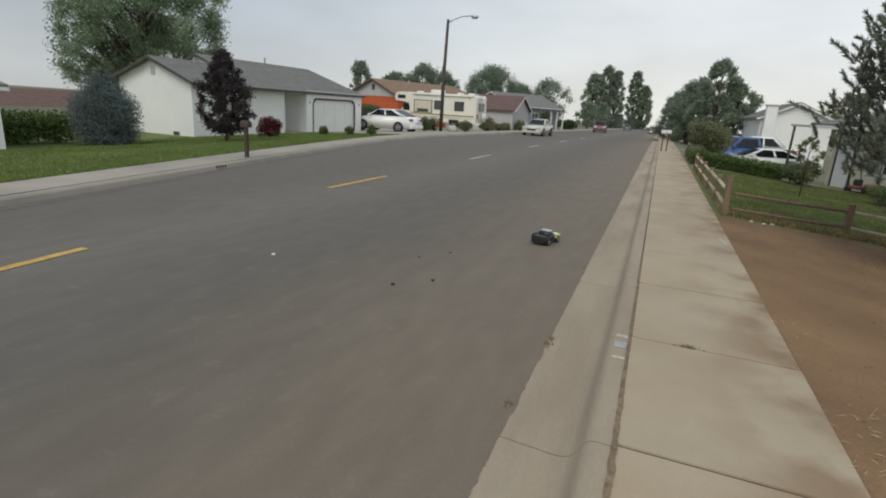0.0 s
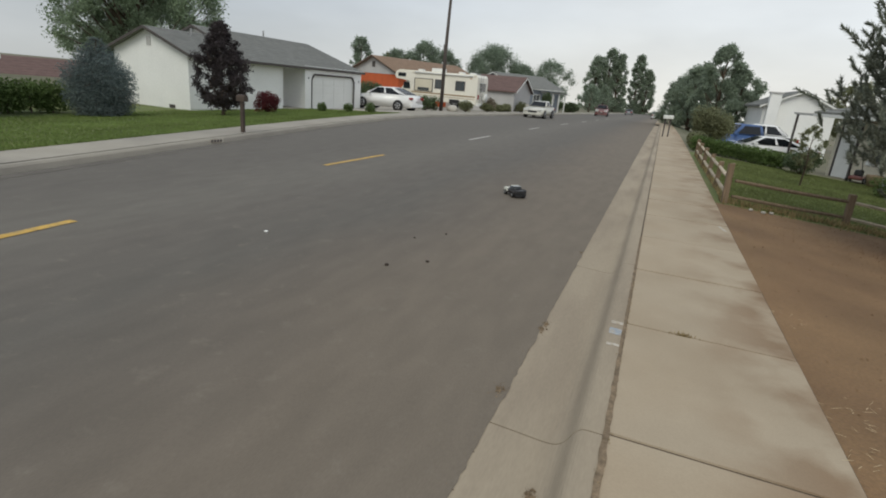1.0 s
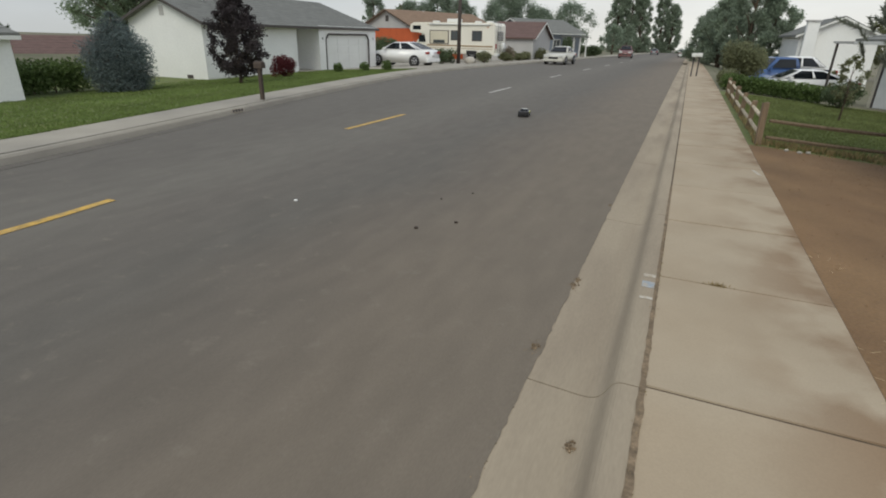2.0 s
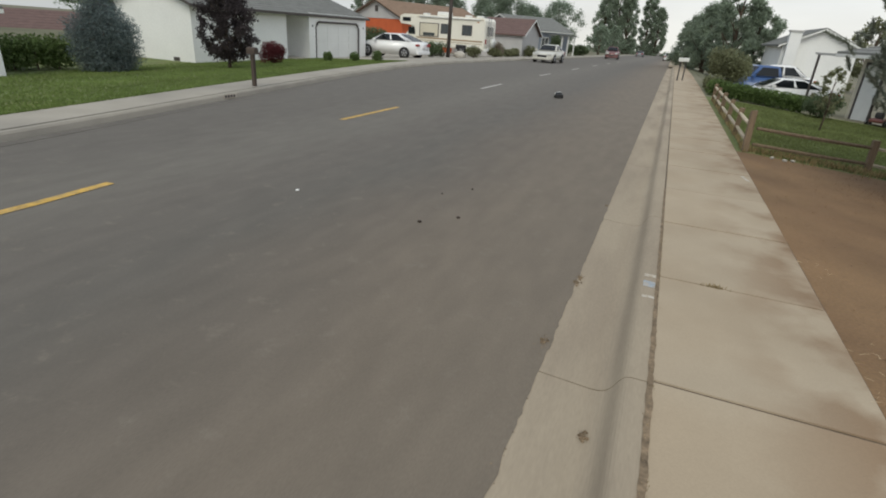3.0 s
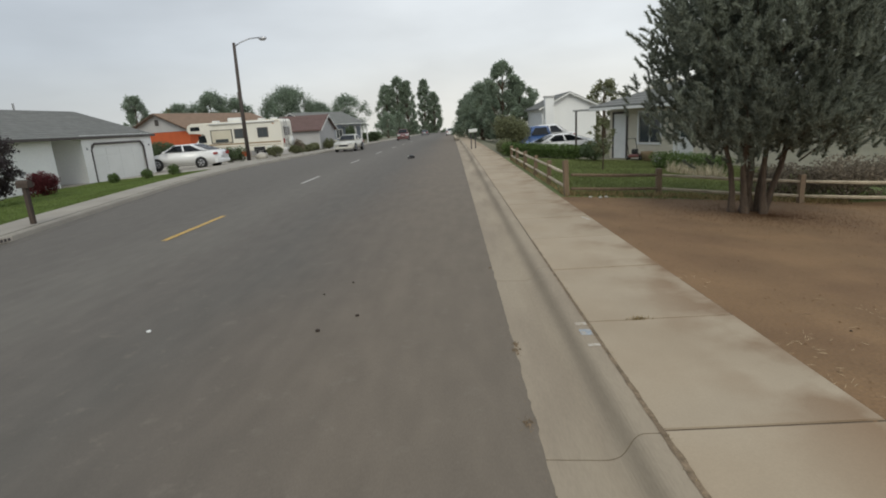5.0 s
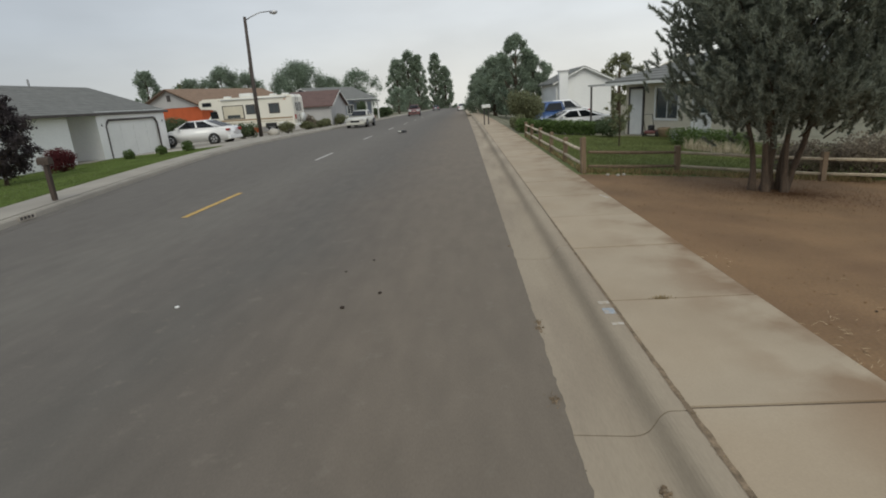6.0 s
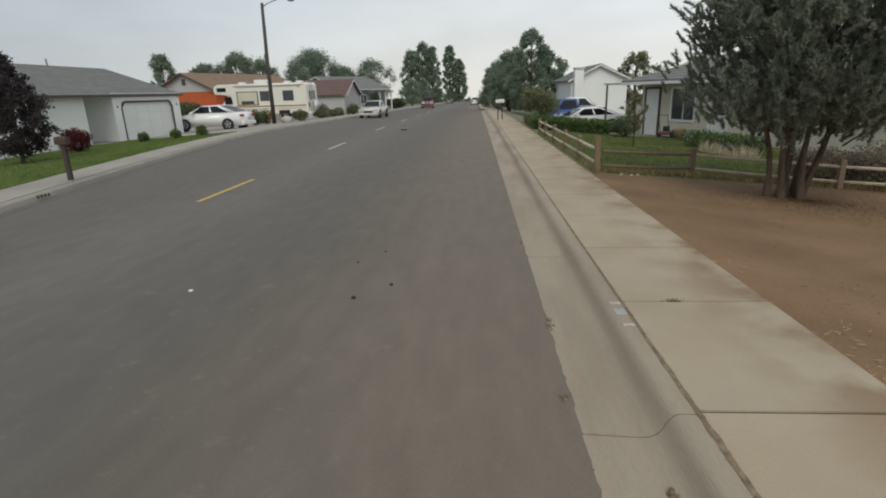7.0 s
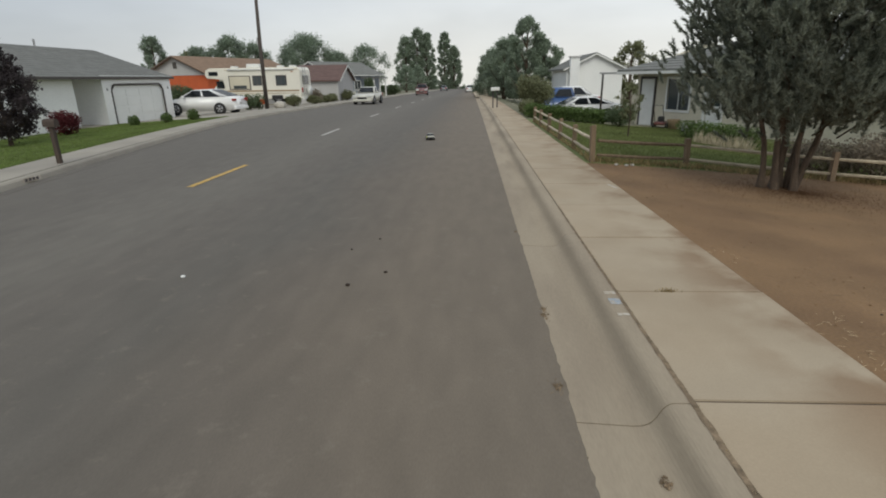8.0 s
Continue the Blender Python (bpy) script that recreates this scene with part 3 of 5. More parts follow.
def shrub(name, x, y, z, rx, ry, h, material, label, seed, count=2500, size=0.05, lumps=9, category="bush", group=""):
    rng = random.Random(seed)
    ob = base(name, x, y, z)
    tagged(ob, label, category, group)
    bm = bmesh.new()
    cl = [((0, 0, h * 0.5), (rx * 0.8, ry * 0.8, h * 0.48))]
    for i in range(lumps):
        a = i * math.tau / lumps + rng.uniform(-0.3, 0.3)
        q = rng.uniform(0.4, 0.75)
        zz = h * rng.uniform(0.25, 0.72)
        c = (math.cos(a) * rx * q, math.sin(a) * ry * q, zz)
        s = rng.uniform(0.25, 0.42)
        cl.append((c, (rx * s, ry * s, h * s * 0.75)))
        tube(bm, [(0, 0, -0.03), (c[0] * 0.6, c[1] * 0.6, zz * 0.6), c], [0.02, 0.012, 0.004], 4)
    part("stems", bm, M_BARK, ob)
    leaves("foliage", cl, count, size, material, ob, seed)
    return ob


def hedge(name, p, q, width, h, material, label, seed, count=6000, size=0.05):
    """A clipped hedge from p to q."""
    rng = random.Random(seed)
    ob = base(name, p[0], p[1], p[2])
    tagged(ob, label, "hedge")
    d = Vector((q[0] - p[0], q[1] - p[1], q[2] - p[2]))
    n = max(3, int(d.length / (width * 0.5)))
    cl = []
    bm = bmesh.new()
    for i in range(n + 1):
        c = d * (i / n)
        for zz in (h * 0.3, h * 0.68):
            cl.append(((c.x + rng.uniform(-0.05, 0.05), c.y, c.z + zz), (width * 0.5, width * 0.5, h * 0.33 * rng.uniform(0.9, 1.1))))
        tube(bm, [(c.x, c.y, c.z - 0.05), (c.x, c.y, c.z + h * 0.8)], [0.03, 0.01], 4)
    tagged(part("stems", bm, M_BARK, ob), kind="stuff")
    leaves("foliage", cl, count, size, material, ob, seed)
    return ob


# ---- houses ----


def wall_with_openings(bm, x0, x1, z0, z1, y0, y1, holes):
    """A wall along x, y0 to y1 thick, with holes (x0, x1, z0, z1) right through it."""
    xs = sorted({x0, x1, *[h[0] for h in holes], *[h[1] for h in holes]})
    zs = sorted({z0, z1, *[h[2] for h in holes], *[h[3] for h in holes]})
    for a, b in zip(xs, xs[1:]):
        run = None
        for c, d in zip(zs, zs[1:]):
            hole = any(h[0] < (a + b) / 2 < h[1] and h[2] < (c + d) / 2 < h[3] for h in holes)
            if hole:
                if run:
                    box(bm, a, b, y0, y1, run[0], run[1])
                run = None
            else:
                run = (run[0], d) if run else (c, d)
        if run:
            box(bm, a, b, y0, y1, run[0], run[1])
    return bm


def window(parent, x0, x1, z0, z1, y, trim, bars=1, name="window"):
    """A window in a front wall, whose outside is towards -y."""
    w = part(name, boxes((x0 - 0.09, x1 + 0.09, y - 0.03, y + 0.05, z1, z1 + 0.09), (x0 - 0.09, x1 + 0.09, y - 0.05, y + 0.05, z0 - 0.09, z0),
                         (x0 - 0.09, x0, y - 0.03, y + 0.05, z0, z1), (x1, x1 + 0.09, y - 0.03, y + 0.05, z0, z1)), trim, parent, "painted window frame")
    for i in range(bars + 1):
        a, b = x0 + (x1 - x0) * i / (bars + 1), x0 + (x1 - x0) * (i + 1) / (bars + 1)
        part("pane", boxes((a + 0.02, b - 0.02, y + 0.03, y + 0.045, z0 + 0.02, z1 - 0.02)), M_PANE, w, "dark reflecting glass")
    for i in range(bars):
        a = x0 + (x1 - x0) * (i + 1) / (bars + 1)
        part("mullion", boxes((a - 0.02, a + 0.02, y + 0.01, y + 0.05, z0, z1)), trim, w)
    return w


def gable_roof(parent, x0, x1, y0, y1, eave, ridge, over, material, trim, thick=0.12, hip=0.0, rows=9, hip0=0.0):
    """A roof with its ridge along x, in courses of shingles; hip pulls in the ridge's far end."""
    ym = (y0 + y1) / 2
    bm = bmesh.new()
    slope = (ridge - eave) / (ym - y0)
    ze = eave - slope * over
    chain = []
    for r in range(rows):
        f0, f1 = r / rows, (r + 1) / rows
        chain += [(f0, 0.018 + thick), (f1, thick)]
    pts = [(y0 - over + (ym - y0 + over) * f, ze + (ridge - ze) * f + up, f) for f, up in chain]
    pts += [(2 * ym - y, z, f) for y, z, f in pts[::-1]]
    pts += [(y1 + over, ze, 0.0), (ym, ridge, 1.0), (y0 - over, ze, 0.0)]
    lv = [bm.verts.new((x0 - over + hip0 * f, y, z)) for y, z, f in pts]
    rv = [bm.verts.new((x1 + over - hip * f, y, z)) for y, z, f in pts]
    for k in range(len(pts)):
        n = (k + 1) % len(pts)
        bm.faces.new((lv[k], lv[n], rv[n], rv[k]))
    bm.faces.new(lv)
    bm.faces.new(rv[::-1])
    roof = part("roof", bm, material, parent, "shingled pitched roof")
    ze = eave - slope * over
    part("fascia", boxes((x0 - over, x1 + over, y0 - over - 0.03, y0 - over, ze - 0.05, ze + 0.06)), trim, roof, "painted eaves board")
    if hip0:
        part("end_fascia", boxes((x0 - over - 0.03, x0 - over, y0 - over, y1 + over, ze - 0.06, ze + 0.13)), trim, roof, "painted eaves board")
        return roof
    bm = bmesh.new()
    for xa, xb in ((x0 - over - 0.035, x0 - over),):
        for sgn in (1, -1):
            ye = y0 - over if sgn > 0 else y1 + over
            vs = []
            for xx in (xa, xb):
                vs += [bm.verts.new((xx, ye, ze - 0.05)), bm.verts.new((xx, ye, ze + 0.07)), bm.verts.new((xx, ym, ridge + 0.06)), bm.verts.new((xx, ym, ridge - 0.06))]
            for q in ((0, 1, 2, 3), (7, 6, 5, 4), (0, 4, 5, 1), (1, 5, 6, 2), (2, 6, 7, 3), (3, 7, 4, 0)):
                bm.faces.new([vs[k] for k in q])
    part("bargeboard", bm, trim, roof, "painted board along the gable")
    return roof


def gable_wall(x, thick, y0, y1, z0, eave, ridge):
    bm = bmesh.new()
    prof = [(y0, z0), (y1, z0), (y1, eave), ((y0 + y1) / 2, ridge), (y0, eave)]
    a = [bm.verts.new((x, y, z)) for y, z in prof]
    b = [bm.verts.new((x + thick, y, z)) for y, z in prof]
    bm.faces.new(a)
    bm.faces.new(b[::-1])
    for k in range(5):
        bm.faces.new((a[k], a[(k + 1) % 5], b[(k + 1) % 5], b[k]))
    return bm


def siding(parent, x0, x1, y, z0, z1, step=0.2, holes=()):
    """Thin laps on a front wall."""
    z = z0
    bm = bmesh.new()
    while z < z1 - 0.02:
        top = min(z + step, z1)
        segs = [(x0, x1)]
        for h in holes:
            if h[2] < (z + top) / 2 < h[3]:
                segs = [s for a, b in segs for s in ((a, min(b, h[0])), (max(a, h[1]), b)) if s[1] - s[0] > 0.05]
        for a, b in segs:
            vs = [bm.verts.new(c) for c in ((a, y - 0.018, z), (b, y - 0.018, z), (b, y - 0.004, top), (a, y - 0.004, top), (a, y, z), (b, y, z))]
            bm.faces.new(vs[:4])
            bm.faces.new((vs[0], vs[4], vs[5], vs[1]))
        z = top
    return bm


def white_house():
    """Local x along the street, local -y towards it."""
    h = base("white_house", -19.5, 15.6, -0.27, 90)
    # local +x -> world +y; local -y -> world +x
    tagged(h, "single-storey white house with grey shingle roof and garage", "house")
    L, D, EV, RG = 14.0, 4.5, 2.46, 3.40
    D2, RG2 = 6.4, 3.84
    g0 = 7.9
    bm = bmesh.new()
    wall_with_openings(bm, 0.12, 6.3, -0.3, EV, 0, 0.15, [])
    part("front_wall", bm, M_WHITE, h)
    part("siding", siding(h, 0.0, 6.3, 0, 0.1, EV), M_WHITE, h, "white lapped boards")
    part("gable_wall", gable_wall(0, 0.12, 0, D, -0.3, EV, RG), M_WHITE, h, "plain white gable end")
    part("vent", boxes((-0.03, 0.0, D / 2 - 0.12, D / 2 + 0.12, RG - 0.75, RG - 0.35)), M_GREYWALL, h, "small gable vent")
    part("foundation_vent", boxes((-0.02, 0.0, 0.9, 1.25, 0.05, 0.2)), M_SHADOWTRIM, h)
    part("back_wall", boxes((0.12, L, D - 0.15, D, -0.3, EV)), M_WHITE, h)
    part("end_wall", boxes((L - 0.15, L, -0.3, D - 0.15, -0.3, EV)), M_WHITE, h)
    part("porch_wall", boxes((6.3, 7.9, 1.2, 1.35, -0.3, EV)), M_WHITE, h)
    part("porch_side", boxes((6.15, 6.3, 0.15, 1.2, -0.3, EV)), M_WHITE, h)
    part("porch_floor", boxes((6.3, 7.9, -0.6, 1.2, -0.05, 0.12)), M_DRIVE, h)
    d = part("front_door", boxes((6.6, 7.5, 1.15, 1.2, 0.12, 2.02), bevel=0.01), M_GREYWALL, h, "pale grey front door")
    part("door_handle", boxes((7.38, 7.43, 1.1, 1.15, 0.98, 1.05)), M_METAL, d)
    bm = bmesh.new()
    hole = (g0 + 0.62, g0 + 5.25, -0.3, 2.02)
    wall_with_openings(bm, g0, L, -0.3, EV, -0.3, -0.15, [hole])
    box(bm, g0, g0 + 0.15, -0.15, 1.2, -0.3, EV)
    part("garage_wall", bm, M_WHITE, h)
    part("siding", siding(h, g0, L, -0.3, 0.1, EV, 0.2, [hole]), M_WHITE, h, "white lapped boards")
    door = part("garage_door", boxes((hole[0], hole[1], -0.22, -0.18, -0.1, 2.02)), M_DOORWHITE, h, "closed white garage door")
    for i in range(4):
        for k in range(4):
            w = (hole[1] - hole[0]) / 4
            part("panel", boxes((hole[0] + k * w + 0.08, hole[0] + (k + 1) * w - 0.08, -0.235, -0.22, 0.0 + i * 0.46 + 0.06, 0.0 + (i + 1) * 0.46 - 0.04), bevel=0.006), M_DOORWHITE, door)
    c = 0.28
    bm = bmesh.new()
    for pts in ([(hole[0], -0.3, -0.1), (hole[0], -0.3, 2.02 - c), (hole[0] + c, -0.3, 2.02), (hole[1] - c, -0.3, 2.02), (hole[1], -0.3, 2.02 - c), (hole[1], -0.3, -0.1)],):
        tube(bm, pts, [0.055] * 6, 6)
    part("door_trim", bm, M_SHADOWTRIM, h, "dark trim with clipped corners round the garage door")
    for x in (g0 + 0.28, L - 0.35):
        lamp = part("wall_lamp", boxes((x - 0.03, x + 0.03, -0.37, -0.32, 1.74, 1.84), bevel=0.008), M_METAL, h, "small carriage lamp")
        part("bracket", boxes((x - 0.012, x + 0.012, -0.34, -0.3, 1.83, 1.86)), M_METAL, lamp)
    gable_roof(h, 0, 3.6, -0.1, D, EV, RG, 0.3, M_ROOF, M_SHADOWTRIM, thick=0.06, rows=14)
    # the near-black eaves board on this roof stands in for a thin eaves shadow
    gable_roof(h, 3.6, L, -0.1, D2, EV, RG2, 0.32, M_ROOF, M_SHADOWTRIM, thick=0.06, hip=1.6, rows=16)
    part("wing_gable", gable_wall(3.6, 0.1, 0.2, D2 - 0.2, EV, EV + 0.1, RG2 - 0.02), M_WHITE, h, "white gable above the lower roof")
    part("soffit", boxes((0.12, L - 0.2, -0.25, D2 - 0.2, EV - 0.04, EV)), M_TRIM, h)
    part("back_wing", boxes((3.6, L, D, D2, -0.3, EV - 0.05)), M_WHITE, h)
    part("roof_pipe", tube(bmesh.new(), [(8.6, D2 / 2, RG2 - 0.2), (8.6, D2 / 2, RG2 + 0.38)], [0.045, 0.045], 8), M_METAL, h)
    part("roof_pipe", tube(bmesh.new(), [(1.9, D / 2 - 0.5, RG - 0.3), (1.9, D / 2 - 0.5, RG + 0.2)], [0.045, 0.045], 8), M_METAL, h)
    return h


white_house()


def plain_house(name, x, y, z, rz, L, D, eave, ridge, wall, roof, label, wins=(), over=0.4, trim=None, hip=0.0, door=None):
    """A simple gabled house; local -y is its front."""
    h = base(name, x, y, z, rz)
    tagged(h, label, "house")
    bm = bmesh.new()
    wall_with_openings(bm, 0.12, L - 0.12, -0.4, eave, 0, 0.15, [w for w in wins])
    part("front_wall", bm, wall, h)
    part("gable_wall", gable_wall(0, 0.12, 0, D, -0.4, eave, ridge), wall, h)
    if not hip:
        part("gable_wall", gable_wall(L - 0.12, 0.12, 0, D, -0.4, eave, ridge), wall, h)
    else:
        part("end_wall", boxes((L - 0.12, L, 0, D, -0.4, eave)), wall, h)
    part("back_wall", boxes((0.12, L - 0.12, D - 0.15, D, -0.4, eave)), wall, h)
    for w in wins:
        window(h, *w, 0.0, trim or M_TRIM)
    if door:
        d = part("front_door", boxes((door[0], door[1], -0.05, -0.005, 0.05, door[2]), bevel=0.01), M_TRIM, h, "white panelled front door")
        part("door_pane", boxes((door[0] + 0.15, door[1] - 0.15, -0.065, -0.05, door[2] * 0.45, door[2] - 0.2)), M_PANE, d)
    gable_roof(h, 0, L, 0, D, eave, ridge, over, roof, trim or M_TRIM, hip=hip)
    return h

# ---- vehicles ----


def wheel(parent, x, y, r, w, side):
    """A wheel with its axle along y."""
    t = bmesh.new()
    bmesh.ops.create_cone(t, cap_ends=True, segments=20, radius1=r, radius2=r, depth=w, matrix=Matrix.Translation((x, y, r)) @ Matrix.Rotation(math.pi / 2, 4, "X"))
    bmesh.ops.bevel(t, geom=[e for e in t.edges if e.calc_face_angle(0) > 1], offset=r * 0.1, segments=2, affect="EDGES")
    wh = part("wheel", t, M_TYRE, parent, "black tyre", True)
    t = bmesh.new()
    bmesh.ops.create_cone(t, cap_ends=True, segments=16, radius1=r * 0.64, radius2=r * 0.58, depth=0.03, matrix=Matrix.Translation((x, y + side * (w / 2 + 0.005), r)) @ Matrix.Rotation(-side * math.pi / 2, 4, "X"))
    rim = part("rim", t, M_RIM, wh, "silver alloy rim")
    t = bmesh.new()
    for k in range(5):
        a = k * math.tau / 5
        box(t, -0.045, 0.045, -0.012, 0.012, r * 0.2, r * 0.56, m=Matrix.Translation((x, y + side * (w / 2 + 0.021), r)) @ Matrix.Rotation(a + 0.63, 4, "Y"))
    part("slot", t, M_BLACK, wh)
    return wh


def car(name, x, y, z, rz, paint, label, L=4.6, W=1.78, H=1.45, truck=False, group="", modern=False):
    """A saloon car (or pickup); local +x is its front."""
    c = base(name, x, y, z, rz)
    tagged(c, label, "car" if not truck else "pickup truck", group)
    f, b = L / 2, -L / 2
    belt = H * (0.67 if modern else 0.64)
    out = [(b + 0.05, 0.32), (b, 0.5), (b + 0.03, belt * 0.98), (b + 0.25, belt + 0.04), (b + 1.0, belt + 0.02), (f - 1.35, belt), (f - 0.5, belt * 0.93), (f - 0.08, belt * 0.76), (f, 0.48), (f - 0.06, 0.26), (f - 0.6, 0.2), (b + 0.6, 0.22)]
    if modern:
        out = [(b + 0.10, 0.30), (b + 0.01, 0.46), (b, 0.66), (b + 0.07, belt * 0.97), (b + 0.20, belt + 0.05), (b + 0.9, belt + 0.04), (f - 1.45, belt), (f - 0.85, belt * 0.93),
               (f - 0.35, belt * 0.82), (f - 0.06, belt * 0.64), (f, 0.42), (f - 0.06, 0.24), (f - 0.6, 0.19), (b + 0.6, 0.2)]
    bm = bmesh.new()
    prism(bm, out, -W / 2, W / 2)
    for v in bm.verts:
        q = 1 - 0.07 * max(0, abs(v.co.x) / f - 0.55) / 0.45 - (0.05 if v.co.z > belt * 0.9 else 0)
        v.co.y *= q
    bmesh.ops.bevel(bm, geom=[e for e in bm.edges if abs(e.verts[0].co.y) > 0.3 and abs(e.verts[1].co.y) > 0.3 and e.verts[0].co.y * e.verts[1].co.y > 0], offset=0.07, segments=3, affect="EDGES")
    body = part("body", bm, paint, c, "", True)
    bm = bmesh.new()
    if truck:
        st = [(f - 1.3, belt - 0.02), (f - 1.95, H), (f - 3.0, H), (f - 3.2, belt - 0.02)]
    elif modern:
        st = [(f - 0.98, belt - 0.03), (f - 1.95, H - 0.03), (b + 1.65, H), (b + 0.32, belt + 0.01)]
    else:
        st = [(f - 1.25, belt - 0.02), (f - 2.05, H - 0.02), (b + 1.45, H), (b + 0.55, belt + 0.0)]
    lo, hi = W / 2 - 0.09, W / 2 - 0.27
    va = [bm.verts.new((px, -(lo if k in (0, 3) else hi), pz)) for k, (px, pz) in enumerate(st)]
    vb = [bm.verts.new((px, (lo if k in (0, 3) else hi), pz)) for k, (px, pz) in enumerate(st)]
    bm.faces.new(va)
    bm.faces.new(vb[::-1])
    for k in range(4):
        bm.faces.new((va[k], va[(k + 1) % 4], vb[(k + 1) % 4], vb[k]))
    bmesh.ops.bevel(bm, geom=[e for e in bm.edges], offset=0.06, segments=2, affect="EDGES")
    part("cabin", bm, paint, body, "", True)

    def at(u, w, side):
        p0, p1 = st[0], st[3]
        q0, q1 = st[1], st[2]
        xb, xt = p0[0] + (p1[0] - p0[0]) * u, q0[0] + (q1[0] - q0[0]) * u
        yb = lo + (hi - lo) * w + 0.012
        return (xb + (xt - xb) * w, side * yb, st[0][1] + (H - st[0][1]) * w)

    for side in (-1, 1):
        for u0, u1 in (((0.09, 0.47), (0.52, 0.88)) if not truck else ((0.12, 0.86),)):
            bm = bmesh.new()
            vs = [bm.verts.new(at(u, w, side)) for u, w in ((u0, 0.16), (u1, 0.16), (u1, 0.86), (u0, 0.86))]
            fc = bm.faces.new(vs)
            bmesh.ops.solidify(bm, geom=[fc], thickness=0.012)
            part("side_window", bm, M_GLASS, body, "dark tinted glass")
        bm = boxes((f - 1.55, f - 1.38, side * (W / 2 + 0.02), side * (W / 2 + 0.16), belt, belt + 0.13), bevel=0.02)
        part("mirror", bm, paint, body)
        for wx in (f - 0.85, b + 0.95):
            bm = bmesh.new()
            bmesh.ops.create_cone(bm, cap_ends=True, segments=20, radius1=0.39, radius2=0.39, depth=0.02, matrix=Matrix.Translation((wx, side * (W / 2 - 0.004), 0.33)) @ Matrix.Rotation(math.pi / 2, 4, "X"))
            part("wheel_arch", bm, M_BLACK, body)
            wheel(c, wx, side * (W / 2 - 0.08), 0.345 if modern else 0.32, 0.2, side)
        part("headlight", boxes((f - 0.28, f + 0.005, side * (W / 2 - 0.5), side * (W / 2 - 0.1), belt * 0.68, belt * 0.84), bevel=0.03), M_LAMPCLEAR, body, "clear headlight")
        part("tail_light", boxes((b - 0.015, b + (0.16 if modern else 0.22), side * (W / 2 - (0.36 if modern else 0.45)), side * (W / 2 - 0.06), belt * (0.8 if modern else 0.72), belt * 0.93), bevel=0.03), M_LAMPRED, body, "red tail light")
    for (k0, k1), lab in (((0, 1), "windscreen"), ((3, 2), "rear_window")):
        p, q = st[k0], st[k1]
        sg = 1 if k0 == 0 else -1
        bm = bmesh.new()
        pts = []
        for w, yy in ((0.12, -1), (0.12, 1), (0.88, 1), (0.88, -1)):
            yw = (lo + (hi - lo) * w) - 0.08
            pts.append(bm.verts.new((p[0] + (q[0] - p[0]) * w + sg * 0.02, yy * yw, p[1] + (q[1] - p[1]) * w + 0.02)))
        fc = bm.faces.new(pts)
        bmesh.ops.solidify(bm, geom=[fc], thickness=0.012)
        part(lab, bm, M_GLASS, body, "dark glass")
    part("grille", boxes((f - 0.02, f + 0.012, -0.38, 0.38, 0.46, 0.62), bevel=0.01), M_BLACK, body)
    part("front_bumper", boxes((f - 0.1, f + 0.05, -W / 2 + 0.08, W / 2 - 0.08, 0.27, 0.44), bevel=0.04), paint, body)
    part("rear_bumper", boxes((b - 0.05, b + 0.1, -W / 2 + 0.08, W / 2 - 0.08, 0.3, 0.5), bevel=0.04), paint, body)
    part("plate", boxes((b - 0.02, b - 0.005, -0.18, 0.18, 0.6, 0.72)), M_GREYWALL, body, "pale number plate, unreadable")
    if truck:
        part("bed", boxes((b + 0.1, f - 3.25, -W / 2 + 0.1, W / 2 - 0.1, belt + 0.0, belt + 0.05)), M_BLACK, body)
    return c


